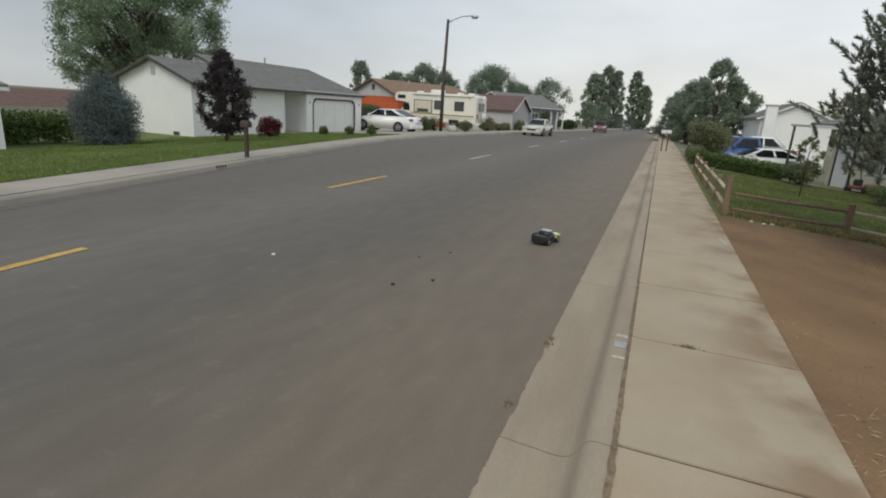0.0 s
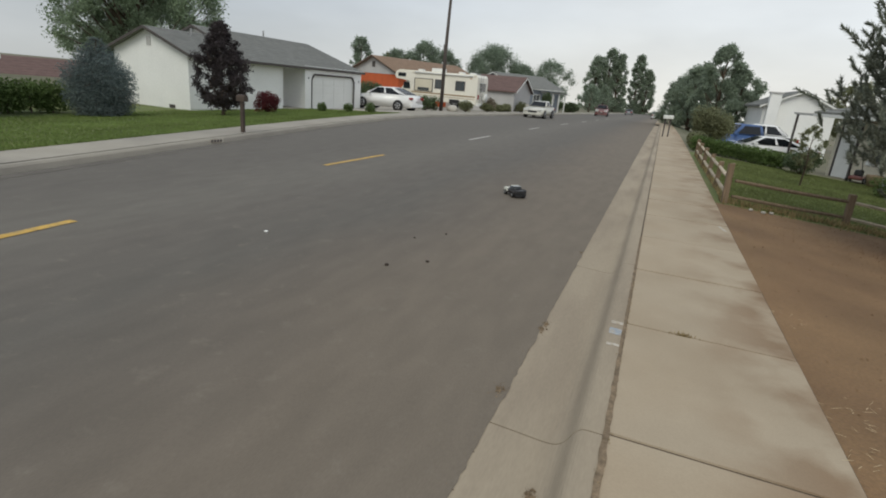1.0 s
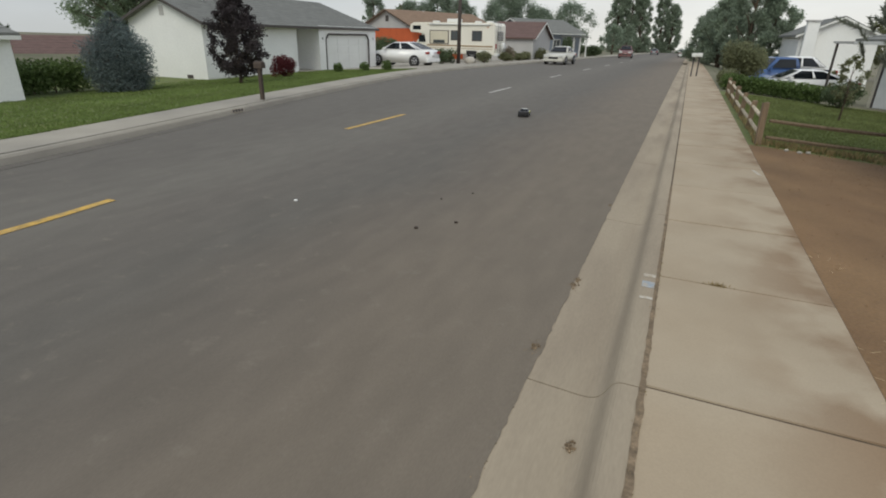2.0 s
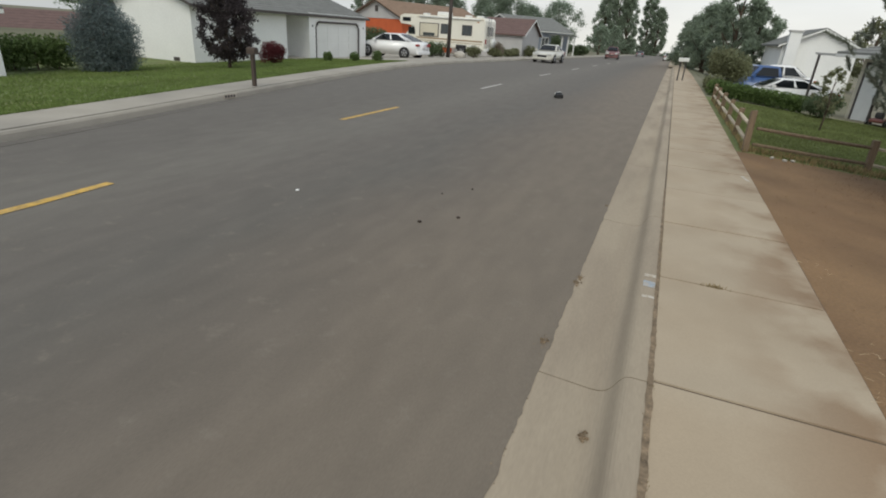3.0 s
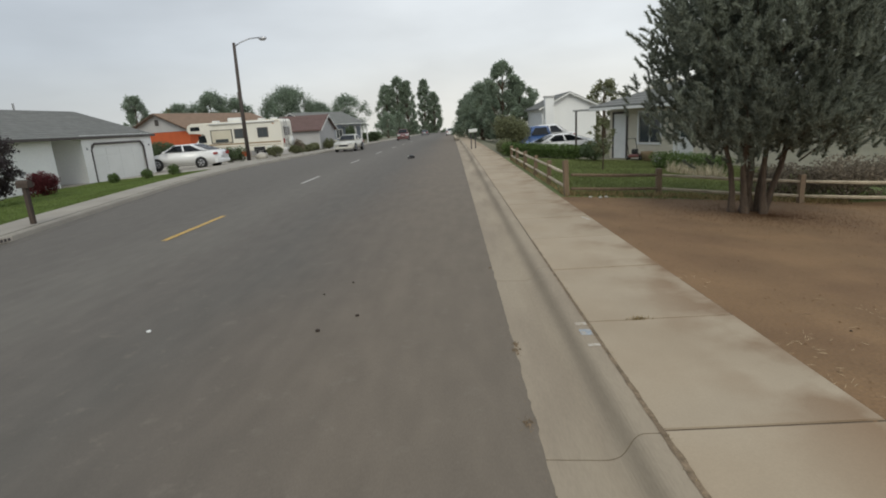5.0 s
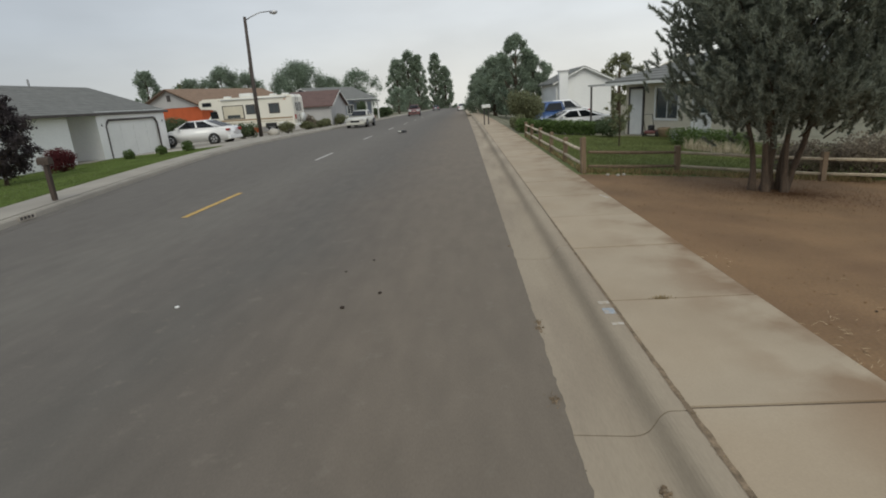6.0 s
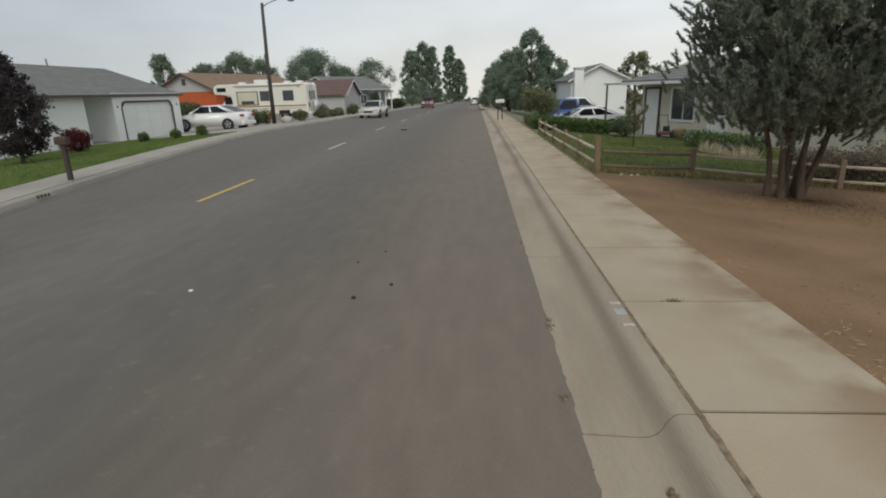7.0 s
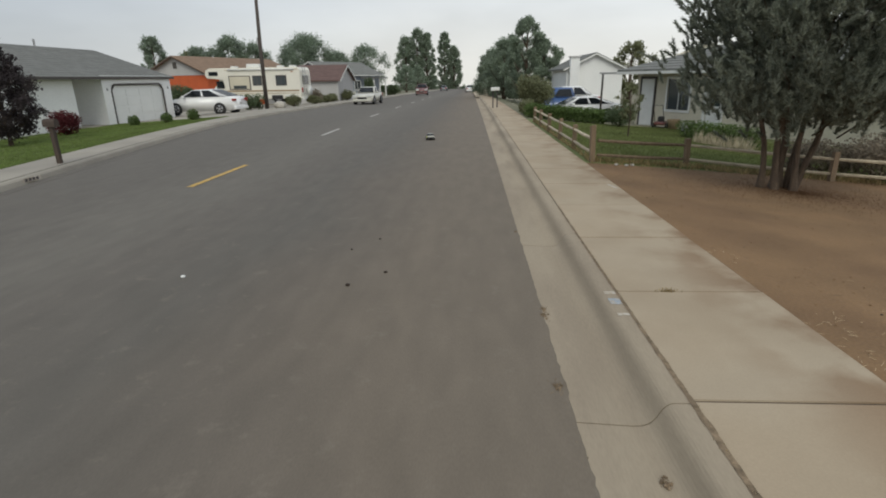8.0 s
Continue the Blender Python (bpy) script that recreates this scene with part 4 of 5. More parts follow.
def motorhome():
    """Local +x is its front, towards the house."""
    r = base("motorhome", -19.2, 43.6, fall(44) + 0.08, 176)
    tagged(r, "cream motorhome with tan bands, parked beside the street lamp", "motorhome")
    r.scale = (1.08, 1.04, 1.08)
    W = 2.35
    out = [(-3.8, 0.45), (-3.85, 0.9), (-3.8, 2.55), (-3.65, 2.75), (3.4, 2.75), (3.75, 2.6), (3.85, 2.25), (3.7, 2.0), (2.35, 1.95), (2.2, 1.3), (2.2, 0.42)]
    bm = bmesh.new()
    prism(bm, out, -W / 2, W / 2)
    bmesh.ops.bevel(bm, geom=[e for e in bm.edges if e.verts[0].co.y * e.verts[1].co.y > 0], offset=0.06, segments=2, affect="EDGES")
    body = part("body", bm, M_RV, r)
    bm = bmesh.new()
    prism(bm, [(2.2, 0.35), (3.95, 0.35), (4.0, 0.95), (3.3, 1.12), (2.75, 1.95), (2.2, 1.95)], -0.98, 0.98)
    bmesh.ops.bevel(bm, geom=[e for e in bm.edges if e.verts[0].co.y * e.verts[1].co.y > 0], offset=0.06, segments=2, affect="EDGES")
    cab = part("cab", bm, M_RV, r, "cream van cab")
    for s in (-1, 1):
        y0 = s * W / 2
        a, b = sorted((y0 - s * 0.01, y0 + s * 0.02))
        for x0, x1, z0, z1, bars in ((0.2, 1.85, 1.2, 2.12, 0), (-0.72, -0.08, 1.5, 2.12, 1), (-2.7, -1.95, 1.48, 2.12, 1)):
            w = part("window", boxes((x0 - 0.06, x1 + 0.06, a, b, z0 - 0.06, z1 + 0.06), bevel=0.006), M_SHADOWTRIM, body, "dark framed window")
            a2, b2 = sorted((y0 + s * 0.02, y0 + s * 0.03))
            for i in range(bars + 1):
                d = (x1 - x0) / (bars + 1)
                part("pane", boxes((x0 + i * d + 0.02, x0 + (i + 1) * d - 0.02, a2, b2, z0, z1)), M_CREAM if x0 > 0.1 else M_PANE, w)
            if x0 > 0.1:
                part("vent_pane", boxes((x0 + 0.3, x1 - 0.3, a2 + s * 0.004, b2 + s * 0.004, z0 + 0.02, z0 + 0.26)), M_PANE, w)
        part("bunk_window", boxes((2.75, 3.5, a, b, 2.2, 2.5), bevel=0.008), M_GLASS, body, "dark bunk window over the cab")
        for z0, z1 in ((1.0, 1.1), (0.84, 0.87), (2.58, 2.61)):
            part("band", boxes((-3.7, 2.15, a, b, z0, z1)), M_RVBAND, body, "tan stripe")
        part("hatch", boxes((-3.2, -2.6, a, b, 0.52, 0.75), bevel=0.01), M_TRIM, body)
        part("hatch", boxes((-0.2, 0.6, a, b, 0.52, 0.75), bevel=0.01), M_TRIM, body)
        a3, b3 = sorted((s * 0.975, s * 0.995))
        part("cab_window", boxes((2.4, 3.05, a3, b3, 1.25, 1.8), bevel=0.01), M_GLASS, cab, "dark cab window")
        for wx in (-1.9, 3.1):
            wheel(r, wx, s * (W / 2 - 0.22), 0.38, 0.24, s)
        part("marker", boxes((-3.3, -3.15, a, b, 2.4, 2.46)), M_AMBER, body)
    part("awning", tube(bmesh.new(), [(-3.4, W / 2 + 0.07, 2.62), (1.9, W / 2 + 0.07, 2.62)], [0.06, 0.06], 8), M_TRIM, body, "rolled white awning", True)
    for s in (-1, 1):
        a, b = sorted((s * (W / 2 - 0.02), s * (W / 2 + 0.012)))
        part("wheel_arch", boxes((-2.35, -1.45, a, b, 0.42, 0.72), bevel=0.01), M_BLACK, body)
    part("rear_window", boxes((-3.87, -3.82, -0.6, 0.6, 1.5, 2.15), bevel=0.01), M_GLASS, body, "dark rear window")
    for s in (-0.9, 0.9):
        part("tail_light", boxes((-3.89, -3.82, s - 0.1, s + 0.1, 0.9, 1.25), bevel=0.01), M_LAMPRED, body)
    part("bumper", boxes((-4.05, -3.8, -1.1, 1.1, 0.38, 0.55), bevel=0.03), M_TRIM, body, "white bumper")
    bm = bmesh.new()
    for y in (0.3, 0.75):
        tube(bm, [(-3.95, y, 0.6), (-3.95, y, 2.7), (-3.6, y, 2.85)], [0.02] * 3, 6)
    for k in range(6):
        tube(bm, [(-3.95, 0.3, 0.8 + k * 0.33), (-3.95, 0.75, 0.8 + k * 0.33)], [0.016] * 2, 6)
    part("ladder", bm, M_METAL, body, "metal roof ladder")
    bm = bmesh.new()
    bmesh.ops.create_cone(bm, cap_ends=True, segments=18, radius1=0.36, radius2=0.34, depth=0.2, matrix=Matrix.Translation((-3.97, -0.35, 1.0)) @ Matrix.Rotation(math.pi / 2, 4, "Y"))
    part("spare_wheel", bm, M_TRIM, body, "covered spare wheel", True)
    part("air_conditioner", boxes((-0.3, 0.75, -0.4, 0.4, 2.75, 3.05), bevel=0.08), M_TRIM, body, "white roof air conditioner")
    for x in (1.9, -1.9, -2.9):
        part("roof_vent", boxes((x - 0.22, x + 0.22, -0.25, 0.25, 2.75, 2.9), bevel=0.04), M_TRIM, body)


motorhome()
car("white_saloon", -17.7, 30.7, land(-17.3, 30.7) + 0.02, 176, M_CARWHITE, "white saloon car parked on the driveway before the garage", L=4.65, W=1.8, H=1.5, modern=True)
car("gold_saloon", -9.9, 43.8, fall(44), -93, M_CARGOLD, "champagne saloon car parked along the far kerb", L=4.4, W=1.72, H=1.4)
car("red_pickup", -8.8, 84, fall(84), -87, M_CARRED, "dull red pickup truck parked down the street", L=5.0, W=1.85, H=1.7, truck=True)
car("white_coupe", 5.0, 28.4, land(5.0, 28.4), 188, M_CARWHITE, "white car on the driveway behind the hedge", L=4.4, H=1.35, modern=True)
car("blue_pickup", 4.6, 33.4, land(4.6, 33.4), 200, M_CARBLUE, "blue pickup truck on the next driveway", L=4.8, H=1.75, truck=True)
car("white_van", 5.9, 38.5, land(5.9, 38.5), 190, M_CARWHITE, "white van with dark windows beyond the carport", L=4.7, W=1.85, H=1.9)
for k, (x, y, p) in enumerate(((0.0, 112, M_CARWHITE), (0.0, 128, M_CARGREY), (-0.2, 146, M_CARWHITE), (-0.2, 170, M_CARWHITE), (-7.3, 150, M_CARGREY))):
    car("parked_car", x - 1.2, y, fall(y), 90, p, "small parked car far down the street", group="cars far down the street")

# ---- street lamp ----
lz = land(-15.7, 35.6)
lamp = base("street_lamp", -15.7, 35.6, lz)
tagged(lamp, "dark wooden street lamp pole with a curved metal arm", "street lamp")
part("pole", tube(bmesh.new(), [(0, 0, -0.2), (0.0, 0, 4), (0.1, 0, 8.0)], [0.145, 0.13, 0.10], 10), M_POLE, lamp, "", True)
arm = part("arm", tube(bmesh.new(), [(0.1, 0, 7.75), (0.5, 0.1, 8.0), (1.1, 0.3, 8.25), (1.75, 0.5, 8.32)], [0.035] * 4, 6), M_METAL, lamp, "thin grey bracket arm", True)
bm = bmesh.new()
bmesh.ops.create_uvsphere(bm, u_segments=12, v_segments=8, radius=0.2)
for v in bm.verts:
    v.co = Vector((1.95 + v.co.x * 1.5, 0.55 + v.co.y * 0.8, 8.28 + v.co.z * (0.5 if v.co.z > 0 else 0.9)))
part("lamp_head", bm, M_RIM, lamp, "pale grey lamp head", True)
bm = boxes((-0.14, -0.1, -0.14, 0.14, 4.3, 4.75))
part("tag", bm, M_GREYWALL, lamp)

# ---- houses down the far side ----
oh = plain_house("orange_house", -26.6, 49.6, -0.4, 70, 13.5, 8.0, 3.0, 4.6, M_ORANGE, M_ROOF_BROWN, "orange house with a low brown shingle roof", wins=[(2.0, 3.2, 1.0, 2.0)], trim=M_BRONZEWOOD)
part("gable_siding", gable_wall(-0.04, 0.04, 0.0, 8.0, 2.85, 3.0, 4.6), M_GREYWALL, oh, "pale siding in the gable")
part("gable_vent", boxes((-0.07, -0.04, 3.75, 4.25, 3.5, 4.1)), M_SHADOWTRIM, oh)
g = plain_house("grey_house", -23.5, 56.8, fall(58) - 0.5, 68, 9.0, 8.0, 2.5, 3.9, M_GREYWALL, M_ROOF_RED, "pale grey house with a dark red-brown roof", wins=[(5.5, 6.6, 1.0, 1.9)])
plain_house("grey_garage", -14.2, 58.0, fall(58) - 0.45, 180, 4.6, 7.0, 2.6, 4.0, M_GREYWALL, M_ROOF_RED, "pale grey gabled garage wing beside the shrubs", over=0.3)
bh = plain_house("blue_house", -19.0, 68.5, fall(70), 60, 9.5, 8.0, 3.0, 4.6, M_BLUEWALL, M_ROOF, "blue-grey house with white trim and porch", wins=[(1.0, 2.2, 1.0, 2.1), (4.0, 5.2, 1.0, 2.1), (7.0, 8.2, 1.0, 2.1)])
part("porch_roof", boxes((4.9, 9.3, -1.5, -0.45, 2.45, 2.62)), M_ROOF, bh, "low porch roof")
for px in (5.1, 6.4, 7.7, 9.0):
    part("porch_post", boxes((px, px + 0.14, -1.4, -1.26, -0.3, 2.45)), M_TRIM, bh, "white porch post")
plain_house("brown_roofed_house", -52.0, 20.5, -2.0, 60, 14.0, 9.0, 1.4, 3.0, M_CREAM, M_ROOF_RED, "house with a red-brown roof behind the hedge", over=0.5)
plain_house("neighbour_house", -18.0, -3.0, -0.2, 90, 10.2, 8.0, 1.75, 2.8, M_WHITE, M_ROOF, "white neighbour house with grey roof and green trim", wins=[(2.0, 3.4, 0.9, 1.8)], over=0.2)

# ---- houses on this side ----
cr = base("cream_house", 6.45, 22.9, land(7.5, 20) - 0.02, -68)
tagged(cr, "cream single-storey house with low grey roof behind the lawn", "house")
CL, CD, CEV, CRG = 12.5, 7.5, 2.42, 3.6
wins = [(1.95, 3.2, 0.76, 2.02), (6.5, 7.6, 1.25, 1.9)]
bm = bmesh.new()
wall_with_openings(bm, 0.12, CL, -0.4, CEV, 0, 0.15, wins)
part("front_wall", bm, M_CREAM, cr)
part("siding", siding(cr, 0.0, CL, 0, 0.1, CEV, 0.2, [(w[0] - 0.1, w[1] + 0.1, w[2] - 0.1, w[3] + 0.1) for w in wins]), M_CREAM, cr, "cream lapped boards")
part("gable_wall", gable_wall(0, 0.12, 0, CD, -0.4, CEV, CRG), M_CREAM, cr)
part("gable_wall", gable_wall(CL, 0.12, 0, CD, -0.4, CEV, CRG), M_CREAM, cr)
part("back_wall", boxes((0.12, CL, CD - 0.15, CD, -0.4, CEV)), M_CREAM, cr)
for w in wins:
    window(cr, *w, 0.0, M_TRIM)
dr = part("side_door", boxes((0.35, 1.15, -0.06, -0.01, 0.0, 2.0), bevel=0.012), M_TRIM, cr, "white door with dark frame")
part("door_frame", boxes((0.25, 0.33, -0.07, -0.005, 0.0, 2.1), (1.17, 1.25, -0.07, -0.005, 0.0, 2.1), (0.33, 1.17, -0.07, -0.005, 2.02, 2.1)), M_SHADOWTRIM, dr)
dr = part("front_door", boxes((4.2, 5.0, -0.06, -0.01, 0.0, 2.0), bevel=0.012), M_TRIM, cr, "white front door with a dark pane")
part("door_pane", boxes((4.38, 4.82, -0.075, -0.06, 1.0, 1.8)), M_PANE, dr)
part("door_post", boxes((4.02, 4.16, -0.09, -0.005, 0.0, 2.1)), M_TRIM, dr)
gable_roof(cr, 0.0, CL + 0.3, -0.3, CD, CEV, CRG, 0.5, M_ROOF, M_TRIM, rows=12, hip0=3.6)
part("carport_roof", boxes((-3.2, -0.5, 0.2, CD - 0.6, CEV - 0.18, CEV - 0.10)), M_ROOF, cr, "low flat carport roof")
part("carport_fascia", boxes((-3.23, -0.5, 0.16, 0.2, CEV - 0.17, CEV - 0.09)), M_GREYWALL, cr)
part("carport_post", boxes((-3.0, -2.93, 0.15, 0.22, -0.5, CEV - 0.18)), M_SHADOWTRIM, cr)
part("carport_post", boxes((-3.0, -2.93, CD - 0.4, CD - 0.33, -0.7, CEV - 0.18)), M_SHADOWTRIM, cr)
part("garage_wall", boxes((-3.1, 0.0, 3.0, 3.15, -0.7, CEV - 0.18)), M_CREAM, cr)
part("roof_vent", boxes((4.0, 4.3, CD / 2 - 1.2, CD / 2 - 0.9, 3.2, 3.55)), M_METAL, cr)
plain_house("white_gabled_house", 10.9, 42.0, land(9, 42) + 0.32, 90, 8.0, 4.4, 3.0, 4.05, M_WHITE, M_ROOF, "tall white gabled house behind the driveway", wins=[(1.0, 2.2, 1.2, 2.1), (4.0, 5.2, 1.2, 2.1)], over=0.3)
ch = base("white_chimney", 7.0, 41.6, land(7, 41.6) + 0.1)
tagged(ch, "broad white chimney beside the gabled house", "chimney")
part("shaft", boxes((-0.35, 0.35, -0.3, 0.3, -0.4, 4.0), bevel=0.02), M_WHITE, ch)
part("cap", boxes((-0.42, 0.42, -0.37, 0.37, 4.0, 4.1)), M_GREYWALL, ch)

# ---- trees and shrubs on the far side ----
bough_tree("elm_tree", -34.8, 25.8, -0.6, 12.6, 5.9, M_ELM, "large spreading green tree behind the white house", 29, 130000, 0.085, 0.35, 0.16, 200, (0.11, 0.22),
           ((0.0, 0.75), (0.12, 1.0), (0.4, 0.98), (0.65, 0.92), (0.85, 0.65), (1.0, 0.25)), 0.3)
conifer("far_tree", -26.0, 10.0, -0.4, 7.4, 1.5, M_LEAF_DARK, "dark tree beyond the neighbour house", 22, 12000, 0.08, 0.12, 0.05)
conifer("blue_spruce", -17.9, 10.35, -0.25, 2.62, 0.98, M_SPRUCE, "round grey-blue spruce beside the white house", 23, 45000, 0.026, 0.1, 0.08, 1.0)
bough_tree("maroon_maple", -15.95, 13.85, land(-15.9, 13.85), 3.35, 1.1, M_MAROON, "small dark maroon-leaved tree on the front lawn", 24, 22000, 0.045, 0.06, 0.11, 130, (0.15, 0.27),
           ((0.0, 0.4), (0.1, 0.85), (0.3, 1.0), (0.55, 0.92), (0.7, 0.68), (0.82, 0.36), (1.0, 0.1)), 0.2)
hedge("far_hedge", (-19.8, 3.0, -0.2), (-19.3, 9.6, -0.2), 1.3, 1.05, M_HEDGE, "tall dark hedge between the yards", 25, 14000, 0.06)
shrub("red_barberry", -16.8, 17.5, land(-16.8, 17.5), 0.62, 0.62, 1.0, M_REDLEAF, "rounded red-leaved bush on the lawn", 26, 3500, 0.04)
for k, (x, y, s) in enumerate(((-16.5, 21.3, 0.30), (-15.3, 21.9, 0.32), (-14.35, 22.5, 0.36))):
    shrub("box_ball", x, y, land(x, y), s, s, s * 1.55, M_HEDGE, "small clipped round green bush at the lawn edge", 30 + k, 1500, 0.03, group="clipped bushes at the lawn edge")
shrub("lamp_shrub", -16.6, 34.6, land(-16.6, 35), 1.1, 0.7, 1.15, M_LEAF_DARK, "leafy shrub at the lamp pole", 36, 2500, 0.07)
shrub("lamp_shrub", -13.9, 36.2, land(-14, 36), 0.7, 0.6, 0.9, M_LEAF_OLIVE, "loose olive shrub beside the lamp pole", 37, 1500, 0.06)
for k in range(11):
    rr = random.Random(40 + k)
    shrub("garden_shrub", -13.9 + rr.uniform(-1.4, 0.5), 43.0 + k * 1.5, land(-14, 43 + k * 1.5), rr.uniform(0.5, 0.9), rr.uniform(0.5, 0.9), rr.uniform(0.5, 1.3), rr.choice((M_LEAF_OLIVE, M_LEAF_OLIVE, M_GREYSHRUB, M_LEAF_DARK)), "mixed garden shrub before the grey house", 40 + k, 1100, 0.08, group="garden shrubs")
shrub("dark_shrub", -19.0, 47.0, 0, 1.0, 1.0, 1.9, M_LEAF_DARK, "dark rounded shrub behind the motorhome", 52, 2500, 0.09)
shrub("dark_shrub", -24.8, 40.5, 0, 1.7, 1.3, 1.7, M_LEAF_DARK, "dark shrub before the orange house", 53, 3500, 0.09)
shrub("cypress_bush", -13.6, 64.5, fall(64), 0.8, 0.8, 2.6, M_LEAF_DARK, "tall clipped evergreen beside the blue house", 54, 2200, 0.1)
# M_LEAF_FAR is a paled green that imitates haze over the far trees
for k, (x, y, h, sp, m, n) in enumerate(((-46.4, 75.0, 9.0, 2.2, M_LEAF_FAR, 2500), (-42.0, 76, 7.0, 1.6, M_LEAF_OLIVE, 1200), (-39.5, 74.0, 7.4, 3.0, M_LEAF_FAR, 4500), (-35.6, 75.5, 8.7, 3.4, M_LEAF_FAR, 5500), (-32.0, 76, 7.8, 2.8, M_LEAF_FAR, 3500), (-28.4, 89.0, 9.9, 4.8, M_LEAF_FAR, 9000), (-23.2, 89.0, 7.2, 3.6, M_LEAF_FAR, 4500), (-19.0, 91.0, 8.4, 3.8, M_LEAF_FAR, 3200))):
    bough_tree("background_tree", x, y, fall(y) - 0.5, h, sp * 1.12, m, "green tree behind the far roofs, leaf colour paled for haze", 60 + k, n * 4, 0.12, 0.2, 0.12, 50, (0.18, 0.32), hollow=0.25, group="trees behind the far roofs")
for k, (x, y, h, sp) in enumerate(((-27.8, 226, 20.5, 5.6), (-23.2, 228, 23.6, 5.8), (-19.0, 226, 21.8, 4.8), (-12.4, 240, 23.2, 4.5), (-8.3, 242, 17.6, 4.6))):
    bough_tree("poplar_tree", x, y, fall(y), h, sp, M_POPLAR, "tall narrow green poplar down the street", 70 + k, 16000, 0.27, 0.5, 0.0, 80, (0.17, 0.30), ((0.0, 1.0), (0.2, 1.0), (0.5, 0.85), (0.8, 0.6), (1.0, 0.15)), 0.35, group="tall poplars down the street")
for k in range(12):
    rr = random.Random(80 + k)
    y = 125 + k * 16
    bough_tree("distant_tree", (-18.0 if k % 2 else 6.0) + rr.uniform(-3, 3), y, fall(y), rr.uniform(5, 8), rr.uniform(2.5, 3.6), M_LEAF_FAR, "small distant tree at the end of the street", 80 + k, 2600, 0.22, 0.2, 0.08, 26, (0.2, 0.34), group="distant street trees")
for k, (x, y) in enumerate(((-16, 84), (-13.4, 82), (-15, 92), (-18.5, 80))):
    shrub("roadside_bush", x, y, fall(y), 1.5, 1.3, 1.7, M_LEAF_DARK, "dark green roadside bush far off", 95 + k, 1400, 0.14, group="roadside bushes")

# ---- trees and shrubs on this side ----
for k, (x, y, h, sp, n) in enumerate(((4.3, 52, 7.3, 2.3, 11000), (6.0, 52.5, 5.4, 1.9, 7000), (2.5, 58, 5.9, 2.3, 8000), (1.6, 66, 5.4, 2.2, 6500), (3.4, 60, 5.7, 2.4, 6500))):
    bough_tree("street_tree", x, y, fall(y), h, sp * 1.15, M_POPLAR, "full dark green street tree", 100 + k, n * 3, 0.085, 0.2, 0.03, 56, (0.12, 0.27), ((0.0, 0.85), (0.25, 1.0), (0.5, 0.95), (0.75, 0.7), (0.9, 0.35), (1.0, 0.1)), 0.35, group="street trees")
bough_tree("grey_tree", 15.5, 56, fall(56) - 0.5, 5.8, 2.8, M_LEAF_OLIVE, "thin olive tree behind the white house", 108, 6000, 0.12, 0.2, 0.2, 40, (0.14, 0.26))
shrub("lilac_bush", 2.35, 27.2, fall(27), 1.15, 1.2, 1.95, M_LEAF_OLIVE, "rounded olive-green bush at the pavement", 110, 6000, 0.06)
shrub("verge_bush", 1.5, 23.5, 0.05, 0.5, 0.9, 0.8, M_LEAF_OLIVE, "low bush at the end of the fence", 111, 1800, 0.05)
hedge("clipped_hedge", (1.55, 21.4, land(1.6, 20)), (4.2, 20.4, land(4.2, 20)), 0.8, 0.62, M_HEDGE, "low clipped green hedge behind the lawn", 112, 12000, 0.04)
shrub("round_bush", 4.75, 19.3, land(4.7, 19), 0.7, 0.65, 0.9, M_LEAF_DARK, "rounded dark bush at the end of the hedge", 113, 3000, 0.04)
bough_tree("young_tree", 3.9, 15.0, land(3.9, 15), 1.65, 0.5, M_LEAF_OLIVE, "thin young tree on the lawn", 114, 1500, 0.035, 0.02, 0.35, 30, (0.14, 0.26))
hedge("house_hedge", (6.3, 16.4, land(6.3, 16)), (7.3, 14.0, land(7.3, 14)), 0.7, 0.62, M_HEDGE, "green hedge before the cream house", 115, 6000, 0.035)
shrub("dry_shrub", 7.3, 8.7, land(7.3, 8.6), 1.3, 0.9, 1.0, M_GREYSHRUB, "dry grey-brown tangled shrub past the pine", 116, 6000, 0.035)
shrub("dry_shrub", 6.3, 9.3, land(6.3, 9.3), 0.8, 0.6, 0.75, M_GREYSHRUB, "low dry grey-brown shrub behind the rail fence", 118, 3000, 0.035)
shrub("dry_shrub", 8.9, 8.3, land(8.9, 8), 1.2, 1.0, 1.25, M_GREYSHRUB, "dry grey-brown tangled shrub by the cream wall", 117, 5000, 0.04)


def ornamental(rng):
    x = 5.9 + rng.uniform(0, 0.9)
    return x, 14.6 - (x - 5.9) * 1.8 + rng.uniform(-0.3, 0.3), land(x, 13)


tagged(grass("pale_stalks", ornamental, 500, mat("pale_stalk", (0.48, 0.42, 0.30), 0.9), (0.15, 0.45), 120, 0.012), "pale upright dry stalks before the hedge", "stalks")


